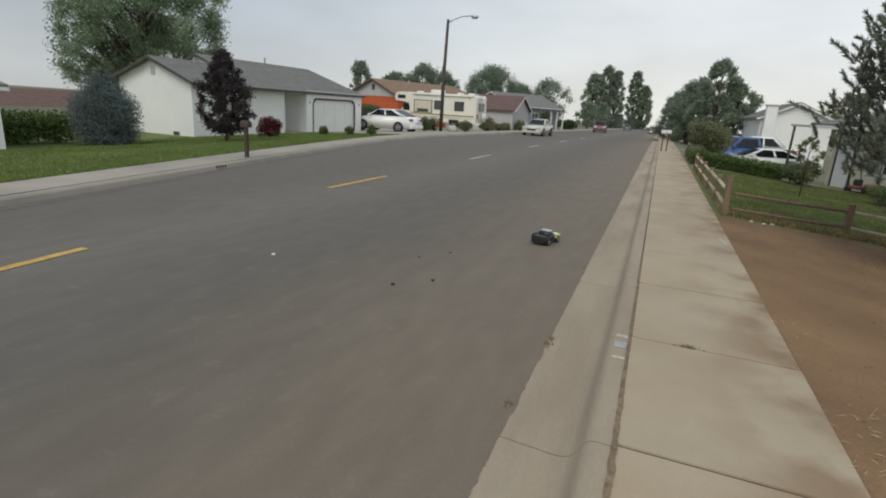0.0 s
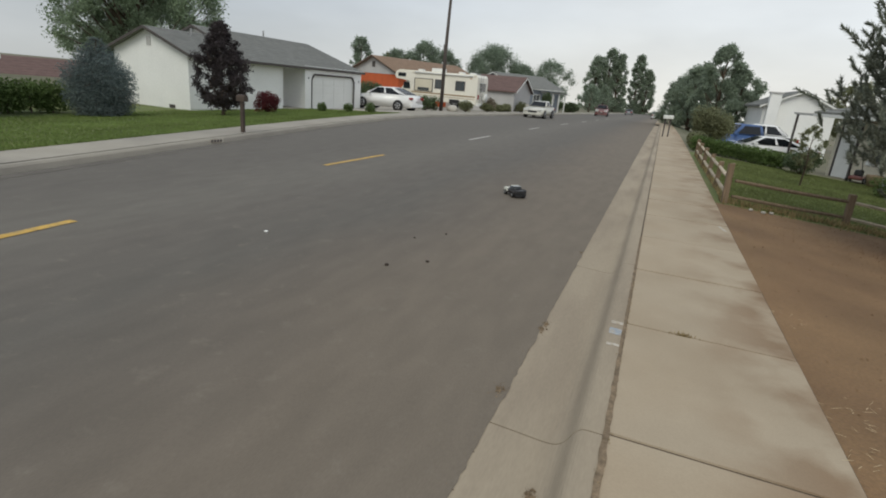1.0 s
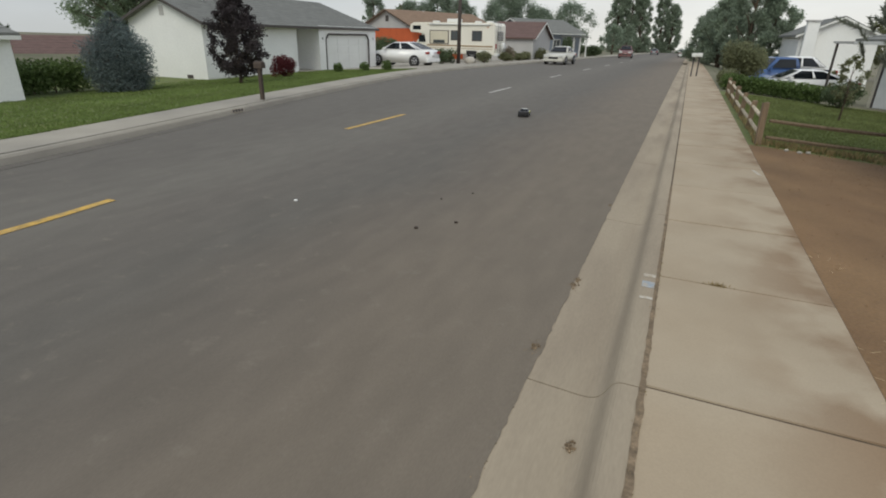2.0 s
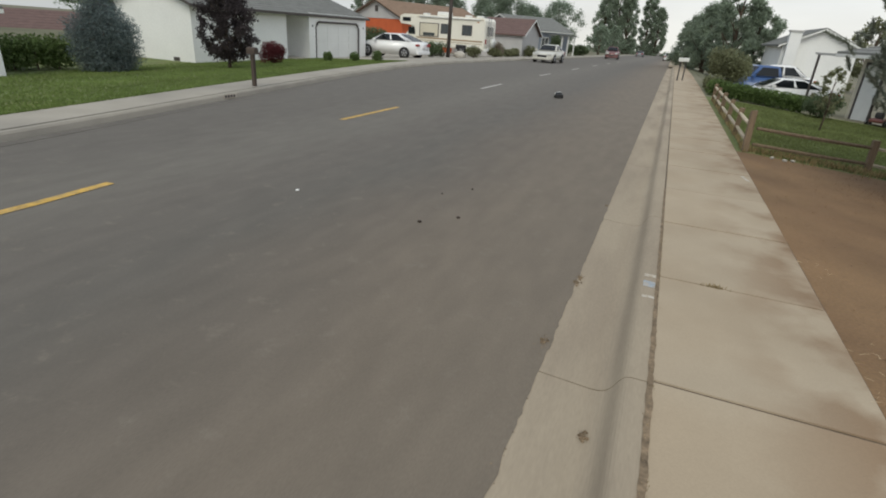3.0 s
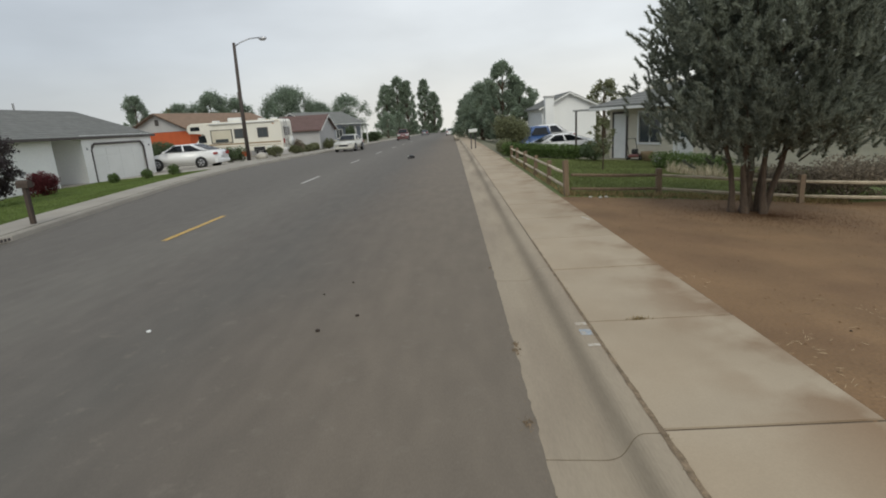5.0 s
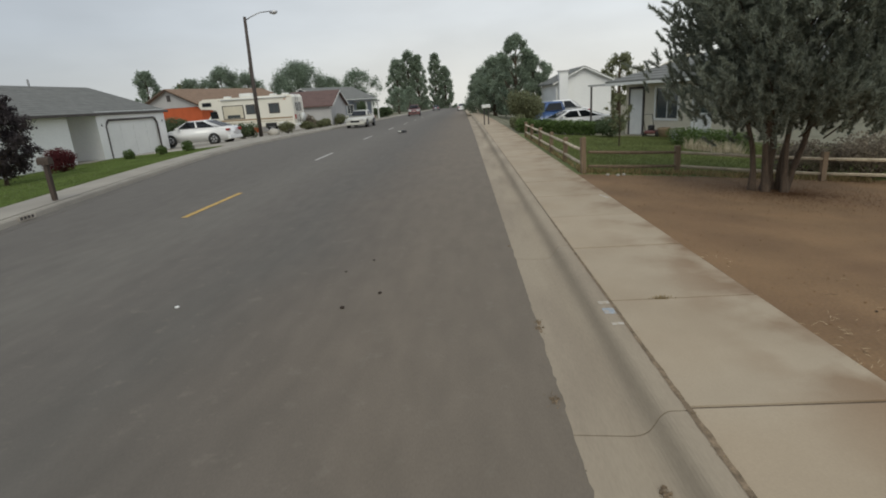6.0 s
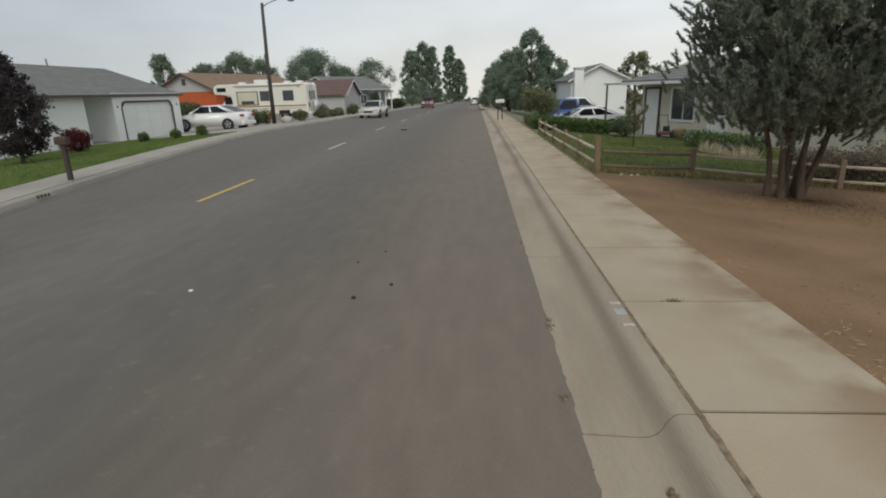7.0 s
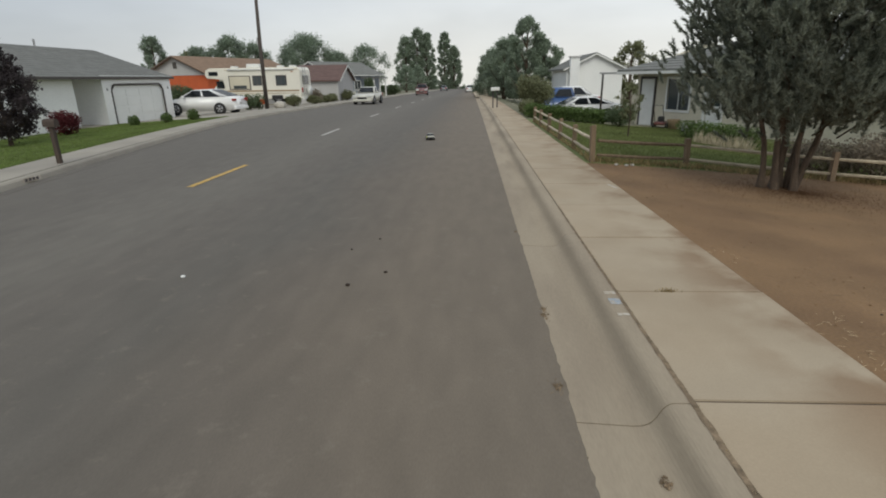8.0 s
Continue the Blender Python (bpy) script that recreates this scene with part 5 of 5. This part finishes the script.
def pine():
    """Several stems from one foot, boughs, and needle shoots that point out and up."""
    x0, y0 = 4.22, 6.78
    p = base("pine_tree", x0, y0, land(x0, y0))
    tagged(p, "multi-stemmed dark green pine on the dirt lot", "tree")
    rng = random.Random(130)
    # foot and top of each stem
    for fx, fy, tx, ty, r in ((-0.34, 0.0, -0.95, 0.1, 0.055), (-0.20, -0.08, -0.28, -0.25, 0.058), (-0.05, 0.08, -0.02, 0.3, 0.072), (0.10, -0.10, 0.22, -0.2, 0.055), (0.27, 0.04, 1.15, 0.15, 0.058), (0.04, 0.2, -0.3, 0.8, 0.05), (0.20, 0.15, 0.55, 0.5, 0.045)):
        bm = bmesh.new()
        pts, rad = [], []
        for q in (-0.08, 0.0, 0.12, 0.25, 0.4, 0.6, 0.8, 1.0):
            w = max(q, 0.0) ** 1.25
            wob = 0.03 * math.sin(q * 9 + fx * 20)
            pts.append((fx + (tx - fx) * w + wob, fy + (ty - fy) * w - wob, q * 3.1))
            rad.append(r * (1.35 if q < 0.02 else 1.0 - 0.75 * q))
        tube(bm, pts, rad, 8)
        part("stem", bm, M_BARK, p, "reddish brown stem", True)
    bm = bmesh.new()
    roots, axes = [], []
    n = 540
    for i in range(n):
        f = (i + rng.random()) / n
        zz = 1.38 + 4.6 * f
        prof = (0.9 + 1.15 * f / 0.13) if f < 0.13 else 1.80 * (1 - ((f - 0.13) / 0.87) ** 1.9) + 0.08
        a = i * 2.39996 + rng.uniform(-0.5, 0.5)
        rr = prof * math.sqrt(rng.uniform(0.03, 1.0))
        drop = 0.16 * rr if f < 0.2 else 0.0
        end = Vector((0.14 + math.cos(a) * rr, 0.05 + math.sin(a) * rr, zz + rng.uniform(-0.12, 0.12) - drop))
        if i % 6 == 0:
            st = (end.x * 0.35, end.y * 0.35, max(0.9, zz - 0.45 * rr - 0.15))
            tube(bm, [st, (end.x * 0.7, end.y * 0.7, end.z - 0.12), end], [0.014, 0.009, 0.004], 4)
        out = Vector((math.cos(a), math.sin(a), 0))
        for _ in range(14):
            roots.append(end + Vector((rng.gauss(0, 0.19), rng.gauss(0, 0.19), rng.gauss(-0.02, 0.21))))
            axes.append((out * rng.uniform(0.0, 0.9) + Vector((rng.gauss(0, 0.35), rng.gauss(0, 0.35), rng.uniform(0.5, 1.1)))).normalized() * rng.uniform(0.16, 0.32))
    part("branchwork", bm, M_BARK, p, "", True)
    gen = np.random.default_rng(131)
    per = 100
    root, axis = np.repeat(np.array(roots), per, 0), np.repeat(np.array(axes), per, 0)
    c = len(root)
    along = gen.random(c)[:, None]
    long = np.linalg.norm(axis, axis=1)[:, None]
    spray = gen.normal(size=(c, 3))
    spray /= np.linalg.norm(spray, axis=1)[:, None]
    way = axis / long * 0.75 + spray * (0.8 - 0.35 * along)
    way /= np.linalg.norm(way, axis=1)[:, None]
    side = np.cross(way, gen.normal(size=(c, 3)))
    side /= np.linalg.norm(side, axis=1)[:, None] + 1e-9
    foot = root + axis * along
    size = gen.uniform(0.05, 0.10, c)[:, None]
    wide = 0.0092
    verts = np.stack([foot - side * wide, foot + side * wide, foot + way * size], 1).reshape(-1, 3)
    crown = raw("crown", verts.tolist(), np.arange(c * 3).reshape(-1, 3).tolist(), M_PINE, p, "dense tufts of dark green needles")
    return crown


pine()

# ---- split-rail fence ----


def fence_post(parent, x, y, h=0.82):
    z = land(x, y)
    bm = bmesh.new()
    rr = random.Random(int(x * 100 + y * 37))
    box(bm, -0.05, 0.05, -0.05, 0.05, -0.15, h, bevel=0.012)
    for v in bm.verts:
        if v.co.z > h * 0.8:
            v.co.x += rr.uniform(-0.012, 0.012)
            v.co.z -= rr.uniform(0, 0.02)
    ob = part("post", bm, M_WOOD, parent)
    ob.matrix_basis = pose(x, y, z, rr.uniform(-2, 2), rr.uniform(-2, 2), rr.uniform(-8, 8))


def fence_rail(parent, a, b, h, material):
    pa, pb = Vector((a[0], a[1], land(*a) + h)), Vector((b[0], b[1], land(*b) + h))
    mid = (pa + pb) / 2 + Vector((0, 0, -0.012))
    part("rail", tube(bmesh.new(), [pa, mid, pb], [0.030, 0.037, 0.030], 6), material, parent)


fence = base("rail_fence", 0, 0, 0)
tagged(fence, "weathered split-rail fence along the pavement", "fence")
ALONG = [(1.33, 8.5), (1.34, 10.6), (1.34, 12.7), (1.34, 14.8), (1.34, 16.9), (1.34, 18.8)]
for q in ALONG:
    fence_post(fence, *q, h=0.74 if q[1] < 9 else 0.58)
for a, b in zip(ALONG, ALONG[1:]):
    for h in (0.18, 0.46):
        fence_rail(fence, a, b, h, M_RAIL)
fence2 = base("rail_fence", 0, 0, 0)
tagged(fence2, "weathered split-rail fence between lawn and dirt lot", "fence")
ACROSS = [(1.43, 8.52), (3.4, 8.9), (5.95, 8.15), (8.1, 7.7)]
for q in ACROSS[1:]:
    fence_post(fence2, *q, h=0.58)
for a, b in zip(ACROSS, ACROSS[1:]):
    for h in (0.14, 0.43):
        fence_rail(fence2, a, b, h, M_WOOD if b[0] < 5 else M_RAIL)

# ---- mailboxes ----


def post_box(x, y, z, label):
    m = base("mailbox", x, y, z)
    tagged(m, label, "mailbox")
    part("post", boxes((-0.045, 0.045, -0.045, 0.045, -0.1, 0.80), bevel=0.01), M_BRONZEWOOD, m, "square wooden post")
    bm = bmesh.new()
    prof = [(-0.08, 0.80), (0.08, 0.80), (0.08, 0.89)] + [(0.08 * math.cos(a), 0.89 + 0.08 * math.sin(a)) for a in (0.5, 1.05, 1.57, 2.1, 2.65)] + [(-0.08, 0.89)]
    prism(bm, prof, -0.13, 0.13)
    bmesh.ops.rotate(bm, verts=bm.verts[:], cent=(0, 0, 0), matrix=Matrix.Rotation(math.pi / 2, 3, "Z"))
    part("box", bm, M_BRONZEWOOD, m, "dark brown letterbox")


post_box(far_kerb(8.7) - 0.3, 8.7, 0.13, "wooden mailbox post with a dark box at the kerb")
for k, x in enumerate((0.15, 0.42)):
    m = base("mailbox", x, 29.6 + 0.5 * k, fall(30) + 0.12)
    tagged(m, "pale mailbox on a thin dark post beside the pavement", "mailbox", "mailboxes beside the pavement")
    part("post", tube(bmesh.new(), [(0, 0, -0.1), (0, 0, 1.0)], [0.035, 0.035], 8), M_SHADOWTRIM, m)
    part("box", boxes((-0.13, 0.13, -0.2, 0.2, 0.98, 1.17), bevel=0.03), M_TRIM, m, "white letterbox")

# painted number block on the far kerb, as plain bars
nb = base("kerb_number", far_kerb(7.15) + 0.004, 7.15, 0.0, 0)
tagged(nb, "painted block with dark bars on the far kerb", "kerb paint")
part("block", boxes((-0.004, 0.004, -0.22, 0.22, 0.03, 0.115)), M_CHALK, nb)
for k in range(4):
    part("bar", boxes((0.004, 0.008, -0.17 + k * 0.09, -0.11 + k * 0.09, 0.045, 0.1)), M_SHADOWTRIM, nb)

# ---- small things by the cream house ----
mo = base("lawn_mower", 6.85, 20.6, land(6.85, 20.6), 60)
tagged(mo, "dark red push mower standing by the house wall", "lawn mower")
part("deck", boxes((-0.3, 0.3, -0.22, 0.22, 0.12, 0.26), bevel=0.05), M_CARRED, mo, "dark red deck")
part("engine", boxes((-0.13, 0.13, -0.12, 0.12, 0.26, 0.46), bevel=0.04), M_BLACK, mo, "black engine")
part("handle", tube(bmesh.new(), [(-0.25, -0.18, 0.2), (-0.85, -0.18, 0.95), (-0.85, 0.18, 0.95), (-0.25, 0.18, 0.2)], [0.015] * 4, 6), M_BLACK, mo)
for sx in (-0.22, 0.22):
    for sy in (-0.25, 0.25):
        wheel(mo, sx, sy, 0.1, 0.05, 1 if sy > 0 else -1)
pot = base("planter", 7.15, 20.0, land(7.15, 20.0))
tagged(pot, "clay planter pot by the house wall", "planter")
bm = bmesh.new()
tube(bm, [(0, 0, 0), (0, 0, 0.32), (0, 0, 0.38), (0, 0, 0.40)], [0.16, 0.24, 0.26, 0.26], 14)
part("pot", bm, M_CLAY, pot, "", True)
bx = base("utility_box", 7.2, 18.4, land(7.2, 18.4))
tagged(bx, "low grey utility box near the wall", "box")
part("body", boxes((-0.25, 0.25, -0.2, 0.2, 0, 0.35), bevel=0.02), M_GREYWALL, bx)
part("lid", boxes((-0.27, 0.27, -0.22, 0.22, 0.35, 0.39), bevel=0.01), M_GREYWALL, bx)


def stone(name, x, y, z, s, material, label, category, seed):
    rr = random.Random(seed)
    bm = bmesh.new()
    bmesh.ops.create_icosphere(bm, subdivisions=2, radius=s)
    for v in bm.verts:
        k = 1 + 0.25 * noise.noise(v.co * (1.4 / s) + Vector((seed, 0, 0)))
        v.co = Vector((v.co.x * k * 1.2, v.co.y * k, v.co.z * k * 0.7 + s * 0.45))
    ob = part(name, bm, material, None, "", True)
    ob.matrix_basis = pose(x, y, z, 0, 0, rr.uniform(0, 360))
    return tagged(ob, label, category)


stone("boulder", -14.6, 35.2, land(-14.5, 35.6), 0.42, M_STONE, "pale boulder beside the lamp pole", "boulder", 3)
for k, (x, y) in enumerate(((1.75, 8.2), (1.95, 8.18), (2.1, 8.3))):
    stone("stone", x, y, land(x, y), 0.035, M_STONE, "small pale stone under the fence", "stone", 10 + k)
for k, (x, y, s) in enumerate(((-2.31, 1.94, 0.020), (-2.01, 2.28, 0.018), (-2.5, 3.0, 0.012), (-2.25, 3.4, 0.012))):
    stone("debris_clump", x, y, 0.0, s, M_DEBRIS, "small dark clump lying on the asphalt", "debris", 20 + k)
stone("white_scrap", -3.97, 2.13, 0.0, 0.020, M_TRIM, "small white scrap lying on the asphalt", "litter", 30)
for k, (x, y, n, s) in enumerate(((-0.645, 0.31, 34, 0.034), (-0.60, 1.33, 30, 0.030), (-0.585, 1.45, 16, 0.022), (-0.27, -0.46, 22, 0.026), (-0.62, 3.7, 12, 0.018))):
    rr = random.Random(40 + k)
    bm = bmesh.new()
    for _ in range(n):
        q = bmesh.ops.create_icosphere(bm, subdivisions=1, radius=rr.uniform(0.003, 0.010))
        o = Vector((rr.gauss(0, s * 0.5), rr.gauss(0, s), abs(rr.gauss(0, 0.005))))
        for v in q["verts"]:
            v.co = v.co * rr.uniform(0.7, 1.3) + o
    for _ in range(n):
        o = Vector((rr.gauss(0, s * 0.5), rr.gauss(0, s), 0.003))
        d = Vector((rr.uniform(-1, 1), rr.uniform(-1, 1), rr.uniform(0.1, 0.7))).normalized() * rr.uniform(0.01, 0.035)
        w = d.orthogonal().normalized() * 0.0018
        bm.faces.new([bm.verts.new(c) for c in (o - w, o + w, o + d)])
    ob = part("dirt_clump", bm, M_JOINT)
    ob.matrix_basis = pose(x, y, 0.0 if x < -0.55 else -0.012)
    tagged(ob, "small clump of soil and dry weed on the gutter", "dirt clump", "soil clumps on the gutter", "stuff")

# dry soil and weeds in the long joint behind the kerb, and weeds in a cross joint


def joint_weeds(rng):
    y = rng.uniform(-2.2, 2.6)
    return 0.008 + rng.gauss(0, 0.014), y, 0.125


tagged(grass("joint_weeds", joint_weeds, 380, M_STRAW, (0.004, 0.022), 140, 0.004), "dry weeds in the joint behind the kerb", "weeds")


def joint_soil(rng):
    y = -2.4 + 5.6 * rng.random() ** 1.3
    return 0.008 + rng.gauss(0, 0.013 if y < 1.2 else 0.006), y, 0.124


clods("joint_soil", 1500, joint_soil, (0.002, 0.008), M_JOINT, 141, "dark soil in the joint behind the kerb", "soil")


def tuft(rng):
    return 0.42 + rng.gauss(0, 0.035), STEP + 0.01 + rng.gauss(0, 0.014), 0.125


tagged(grass("weed_tuft", tuft, 90, M_STRAW, (0.01, 0.04), 142, 0.004), "dry weed tuft in a pavement joint", "weeds")


def kerb_soil(rng):
    y = rng.uniform(-2.5, 9)
    return -0.62 + rng.gauss(0, 0.012), y, 0.002


clods("edge_grit", 500, kerb_soil, (0.0015, 0.005), M_JOINT, 143, "grit where asphalt meets gutter", "grit")

# soil that has spilled out of the long joint
spill = strip("joint_spill", lambda y: -0.010 + 0.006 * noise.noise(Vector((7, y * 9, 0))), lambda y: 0.012 + (0.012 * ease(y, 1.3, 0.0)) + 0.010 * noise.noise(Vector((1, y * 6, 0))) + 0.006 * noise.noise(Vector((5, y * 25, 0))),
              span(-3.0, 4.5, 0.03), M_JOINT, 0.1345, nx=1, height=lambda x, y: 0.0)
tagged(spill, "dry brown soil spilled from the joint behind the kerb", "soil", kind="stuff")


def sticks(name, count, area, material, long, seed, label, category):
    """Thin bits lying flat."""
    rng = random.Random(seed)
    verts, faces = [], []
    for _ in range(count):
        x, y, z = area(rng)
        a, h, w = rng.uniform(0, math.tau), rng.uniform(*long), rng.uniform(0.0006, 0.0014)
        dx, dy = math.cos(a), math.sin(a)
        n = len(verts)
        lift = rng.uniform(0.002, 0.02)
        verts += [(x - dy * w, y + dx * w, z + 0.004), (x + dy * w, y - dx * w, z + 0.004), (x + dx * h + dy * w, y + dy * h - dx * w, z + lift), (x + dx * h - dy * w, y + dy * h + dx * w, z + lift), (x + dx * h * 0.5, y + dy * h * 0.5, z + 0.003 + lift * 0.6)]
        faces += [(n, n + 1, n + 4), (n + 1, n + 2, n + 4), (n + 2, n + 3, n + 4), (n + 3, n, n + 4)]
    return tagged(raw(name, verts, faces, material), label, category, kind="stuff")


def straw_heaps(rng):
    hx, hy = rng.choice(((1.26, 0.35), (1.24, 0.75), (1.45, 1.0), (1.3, -0.2), (1.9, 0.9), (2.4, 1.6), (1.28, 2.4)))
    x, y = hx + rng.gauss(0, 0.09), hy + rng.gauss(0, 0.16)
    return max(x, 1.19), y, land(max(x, 1.19), y)


sticks("straw_bits", 70, straw_heaps, mat("pale_straw", (0.50, 0.40, 0.25), 0.95, var=0.25, scale=9), (0.02, 0.08), 150, "pale broken straw lying on the dirt", "straw")


def twigs_about(rng):
    x, y = rng.uniform(1.3, 6.5), rng.uniform(0, 7.5)
    return x, y, land(x, y)


sticks("twig_bits", 90, twigs_about, M_BARK, (0.03, 0.13), 151, "thin brown twigs lying on the dirt lot", "twigs")

# faded paint marks
for k, (x0, x1, y0, y1, m) in enumerate(((-0.10, -0.012, 1.26, 1.37, M_BLUECHALK), (-0.10, -0.012, 1.46, 1.51, M_CHALK), (-0.10, -0.012, 1.06, 1.10, M_CHALK))):
    ob = part("paint_mark", boxes((x0, x1, y0, y1, 0.1335, 0.1345)), m)
    tagged(ob, "faded survey paint mark on the kerb", "paint mark", "survey paint marks")
ob = part("paint_mark", boxes((-0.022, 0.022, -0.16, 0.16, 0.0, 0.0012)), M_CHALK)
ob.matrix_basis = pose(1.07, 5.85, 0.1325, 0, 0, 12)
tagged(ob, "short white paint stroke on the pavement edge", "paint mark")

# ---- the radio-controlled truck ----
rc = base("toy_truck", 0, 0, 0)
rc.scale = (0.85, 0.85, 0.85)
tagged(rc, "radio-controlled short-course truck, white nose and charcoal rear", "toy truck")
bm = bmesh.new()
prism(bm, [(-0.27, 0.075), (-0.27, 0.145), (-0.25, 0.155), (-0.06, 0.15), (0.10, 0.14), (0.25, 0.115), (0.285, 0.085), (0.27, 0.06), (-0.2, 0.06)], -0.14, 0.14)
for v in bm.verts:
    v.co.y *= 1 - 0.12 * max(0, v.co.x / 0.28)
bmesh.ops.bevel(bm, geom=[e for e in bm.edges if e.verts[0].co.y * e.verts[1].co.y > 0], offset=0.015, segments=2, affect="EDGES")
shell = part("shell", bm, M_RCDARK, rc, "charcoal painted shell", True)
part("hood", boxes((0.085, 0.262, -0.108, 0.108, 0.118, 0.142), bevel=0.01), M_RCWHITE, shell, "white hood")
part("nose", boxes((0.235, 0.296, -0.112, 0.112, 0.062, 0.112), bevel=0.012), M_RCDARK, shell, "charcoal nose")
for s in (-1, 1):
    a, b = sorted((s * 0.118, s * 0.138))
    part("front_fender", boxes((0.06, 0.25, a, b, 0.085, 0.14), bevel=0.008), M_RCYELLOW if s < 0 else M_RCWHITE, shell, "pale yellow front fender" if s < 0 else "white front fender")
bm = bmesh.new()
lo, hi = [(-0.11, 0.145), (0.10, 0.14)], [(-0.085, 0.205), (0.03, 0.205)]
vs = [bm.verts.new((x, s * (0.118 if z < 0.17 else 0.092), z)) for s in (-1, 1) for x, z in (lo[0], lo[1], hi[1], hi[0])]
for q in ((0, 1, 2, 3), (7, 6, 5, 4), (0, 4, 5, 1), (1, 5, 6, 2), (2, 6, 7, 3), (3, 7, 4, 0)):
    bm.faces.new([vs[k] for k in q])
bmesh.ops.bevel(bm, geom=bm.edges[:], offset=0.01, segments=2, affect="EDGES")
cabin = part("cabin", bm, M_GLASS, shell, "dark cabin windows", True)
part("roof", boxes((-0.092, 0.035, -0.092, 0.092, 0.203, 0.214), bevel=0.004), M_CARGREY, cabin, "grey roof")
part("roof_stripe", boxes((0.005, 0.036, -0.085, 0.085, 0.214, 0.217)), M_RCWHITE, cabin, "white roof edge")
part("bed_rail", boxes((-0.262, -0.1, -0.136, -0.12, 0.15, 0.168), bevel=0.004), M_RCDARK, shell)
part("bed_rail", boxes((-0.262, -0.1, 0.12, 0.136, 0.15, 0.168), bevel=0.004), M_RCDARK, shell)
part("tail_panel", boxes((-0.280, -0.266, -0.125, 0.125, 0.08, 0.15), bevel=0.004), M_BLACK, shell, "black tail panel")
part("rear_bumper", boxes((-0.30, -0.255, -0.12, 0.12, 0.045, 0.07), bevel=0.008), M_BLACK, rc)
part("chassis", boxes((-0.24, 0.24, -0.07, 0.07, 0.04, 0.062), bevel=0.006), M_BLACK, rc)
RC_WHEELS = []
for wx in (-0.165, 0.165):
    for s in (-1, 1):
        t = bmesh.new()
        bmesh.ops.create_cone(t, cap_ends=True, segments=18, radius1=0.055, radius2=0.055, depth=0.045, matrix=Matrix.Rotation(math.pi / 2, 4, "X"))
        bmesh.ops.bevel(t, geom=[e for e in t.edges if e.calc_face_angle(0) > 1], offset=0.008, segments=2, affect="EDGES")
        w = part("wheel", t, M_TYRE, rc, "black knobbly tyre")
        w.location = (wx, s * 0.128, 0.055)
        t = bmesh.new()
        bmesh.ops.create_cone(t, cap_ends=True, segments=12, radius1=0.034, radius2=0.030, depth=0.006, matrix=Matrix.Translation((0, s * 0.024, 0)) @ Matrix.Rotation(-s * math.pi / 2, 4, "X"))
        part("rim", t, M_METAL, w, "grey rim")
        RC_WHEELS.append((w, wx, s))


def motions():
    # seconds, x, y, heading (degrees from +x, to the left)
    rows = [
        (0.0, -1.30, 4.70, 74), (0.2, -1.31, 5.05, 98), (0.4, -1.54, 5.47, 122), (0.6, -1.80, 5.74, 129), (0.8, -1.98, 6.05, 131),
        (1.0, -2.21, 6.55, 131), (1.2, -2.60, 7.15, 132), (1.4, -3.05, 7.80, 132), (1.5, -3.30, 8.15, 128), (1.7, -3.68, 9.1, 96),
        (2.2, -3.54, 11.3, 96), (2.8, -3.53, 13.9, 108), (3.0, -3.49, 15.3, 108), (3.5, -3.41, 17.8, 100), (4.0, -3.36, 20.8, 84),
        (4.5, -3.09, 23.6, 86), (4.7, -3.03, 24.4, 98), (5.2, -3.5, 26.6, 122), (5.8, -4.45, 28.2, 160), (6.0, -4.65, 28.4, 182),
        (6.5, -5.05, 28.3, 238), (6.8, -4.98, 26.0, 262), (7.0, -4.78, 24.3, 276), (7.5, -3.62, 19.3, 283), (8.0, -2.42, 13.95, 276),
    ]
    walk(rc, [(t, pose(x, y, fall(y) + 0.004, 0, 0, a)) for t, x, y, a in rows])
    for w, wx, s in RC_WHEELS:
        turn, keyed = 0.0, []
        for i in range(81):
            keyed.append((i / 10, pose(wx, s * 0.128, 0.055, 0, turn, 0)))
            turn += 70.0
        walk(w, keyed)


motions()
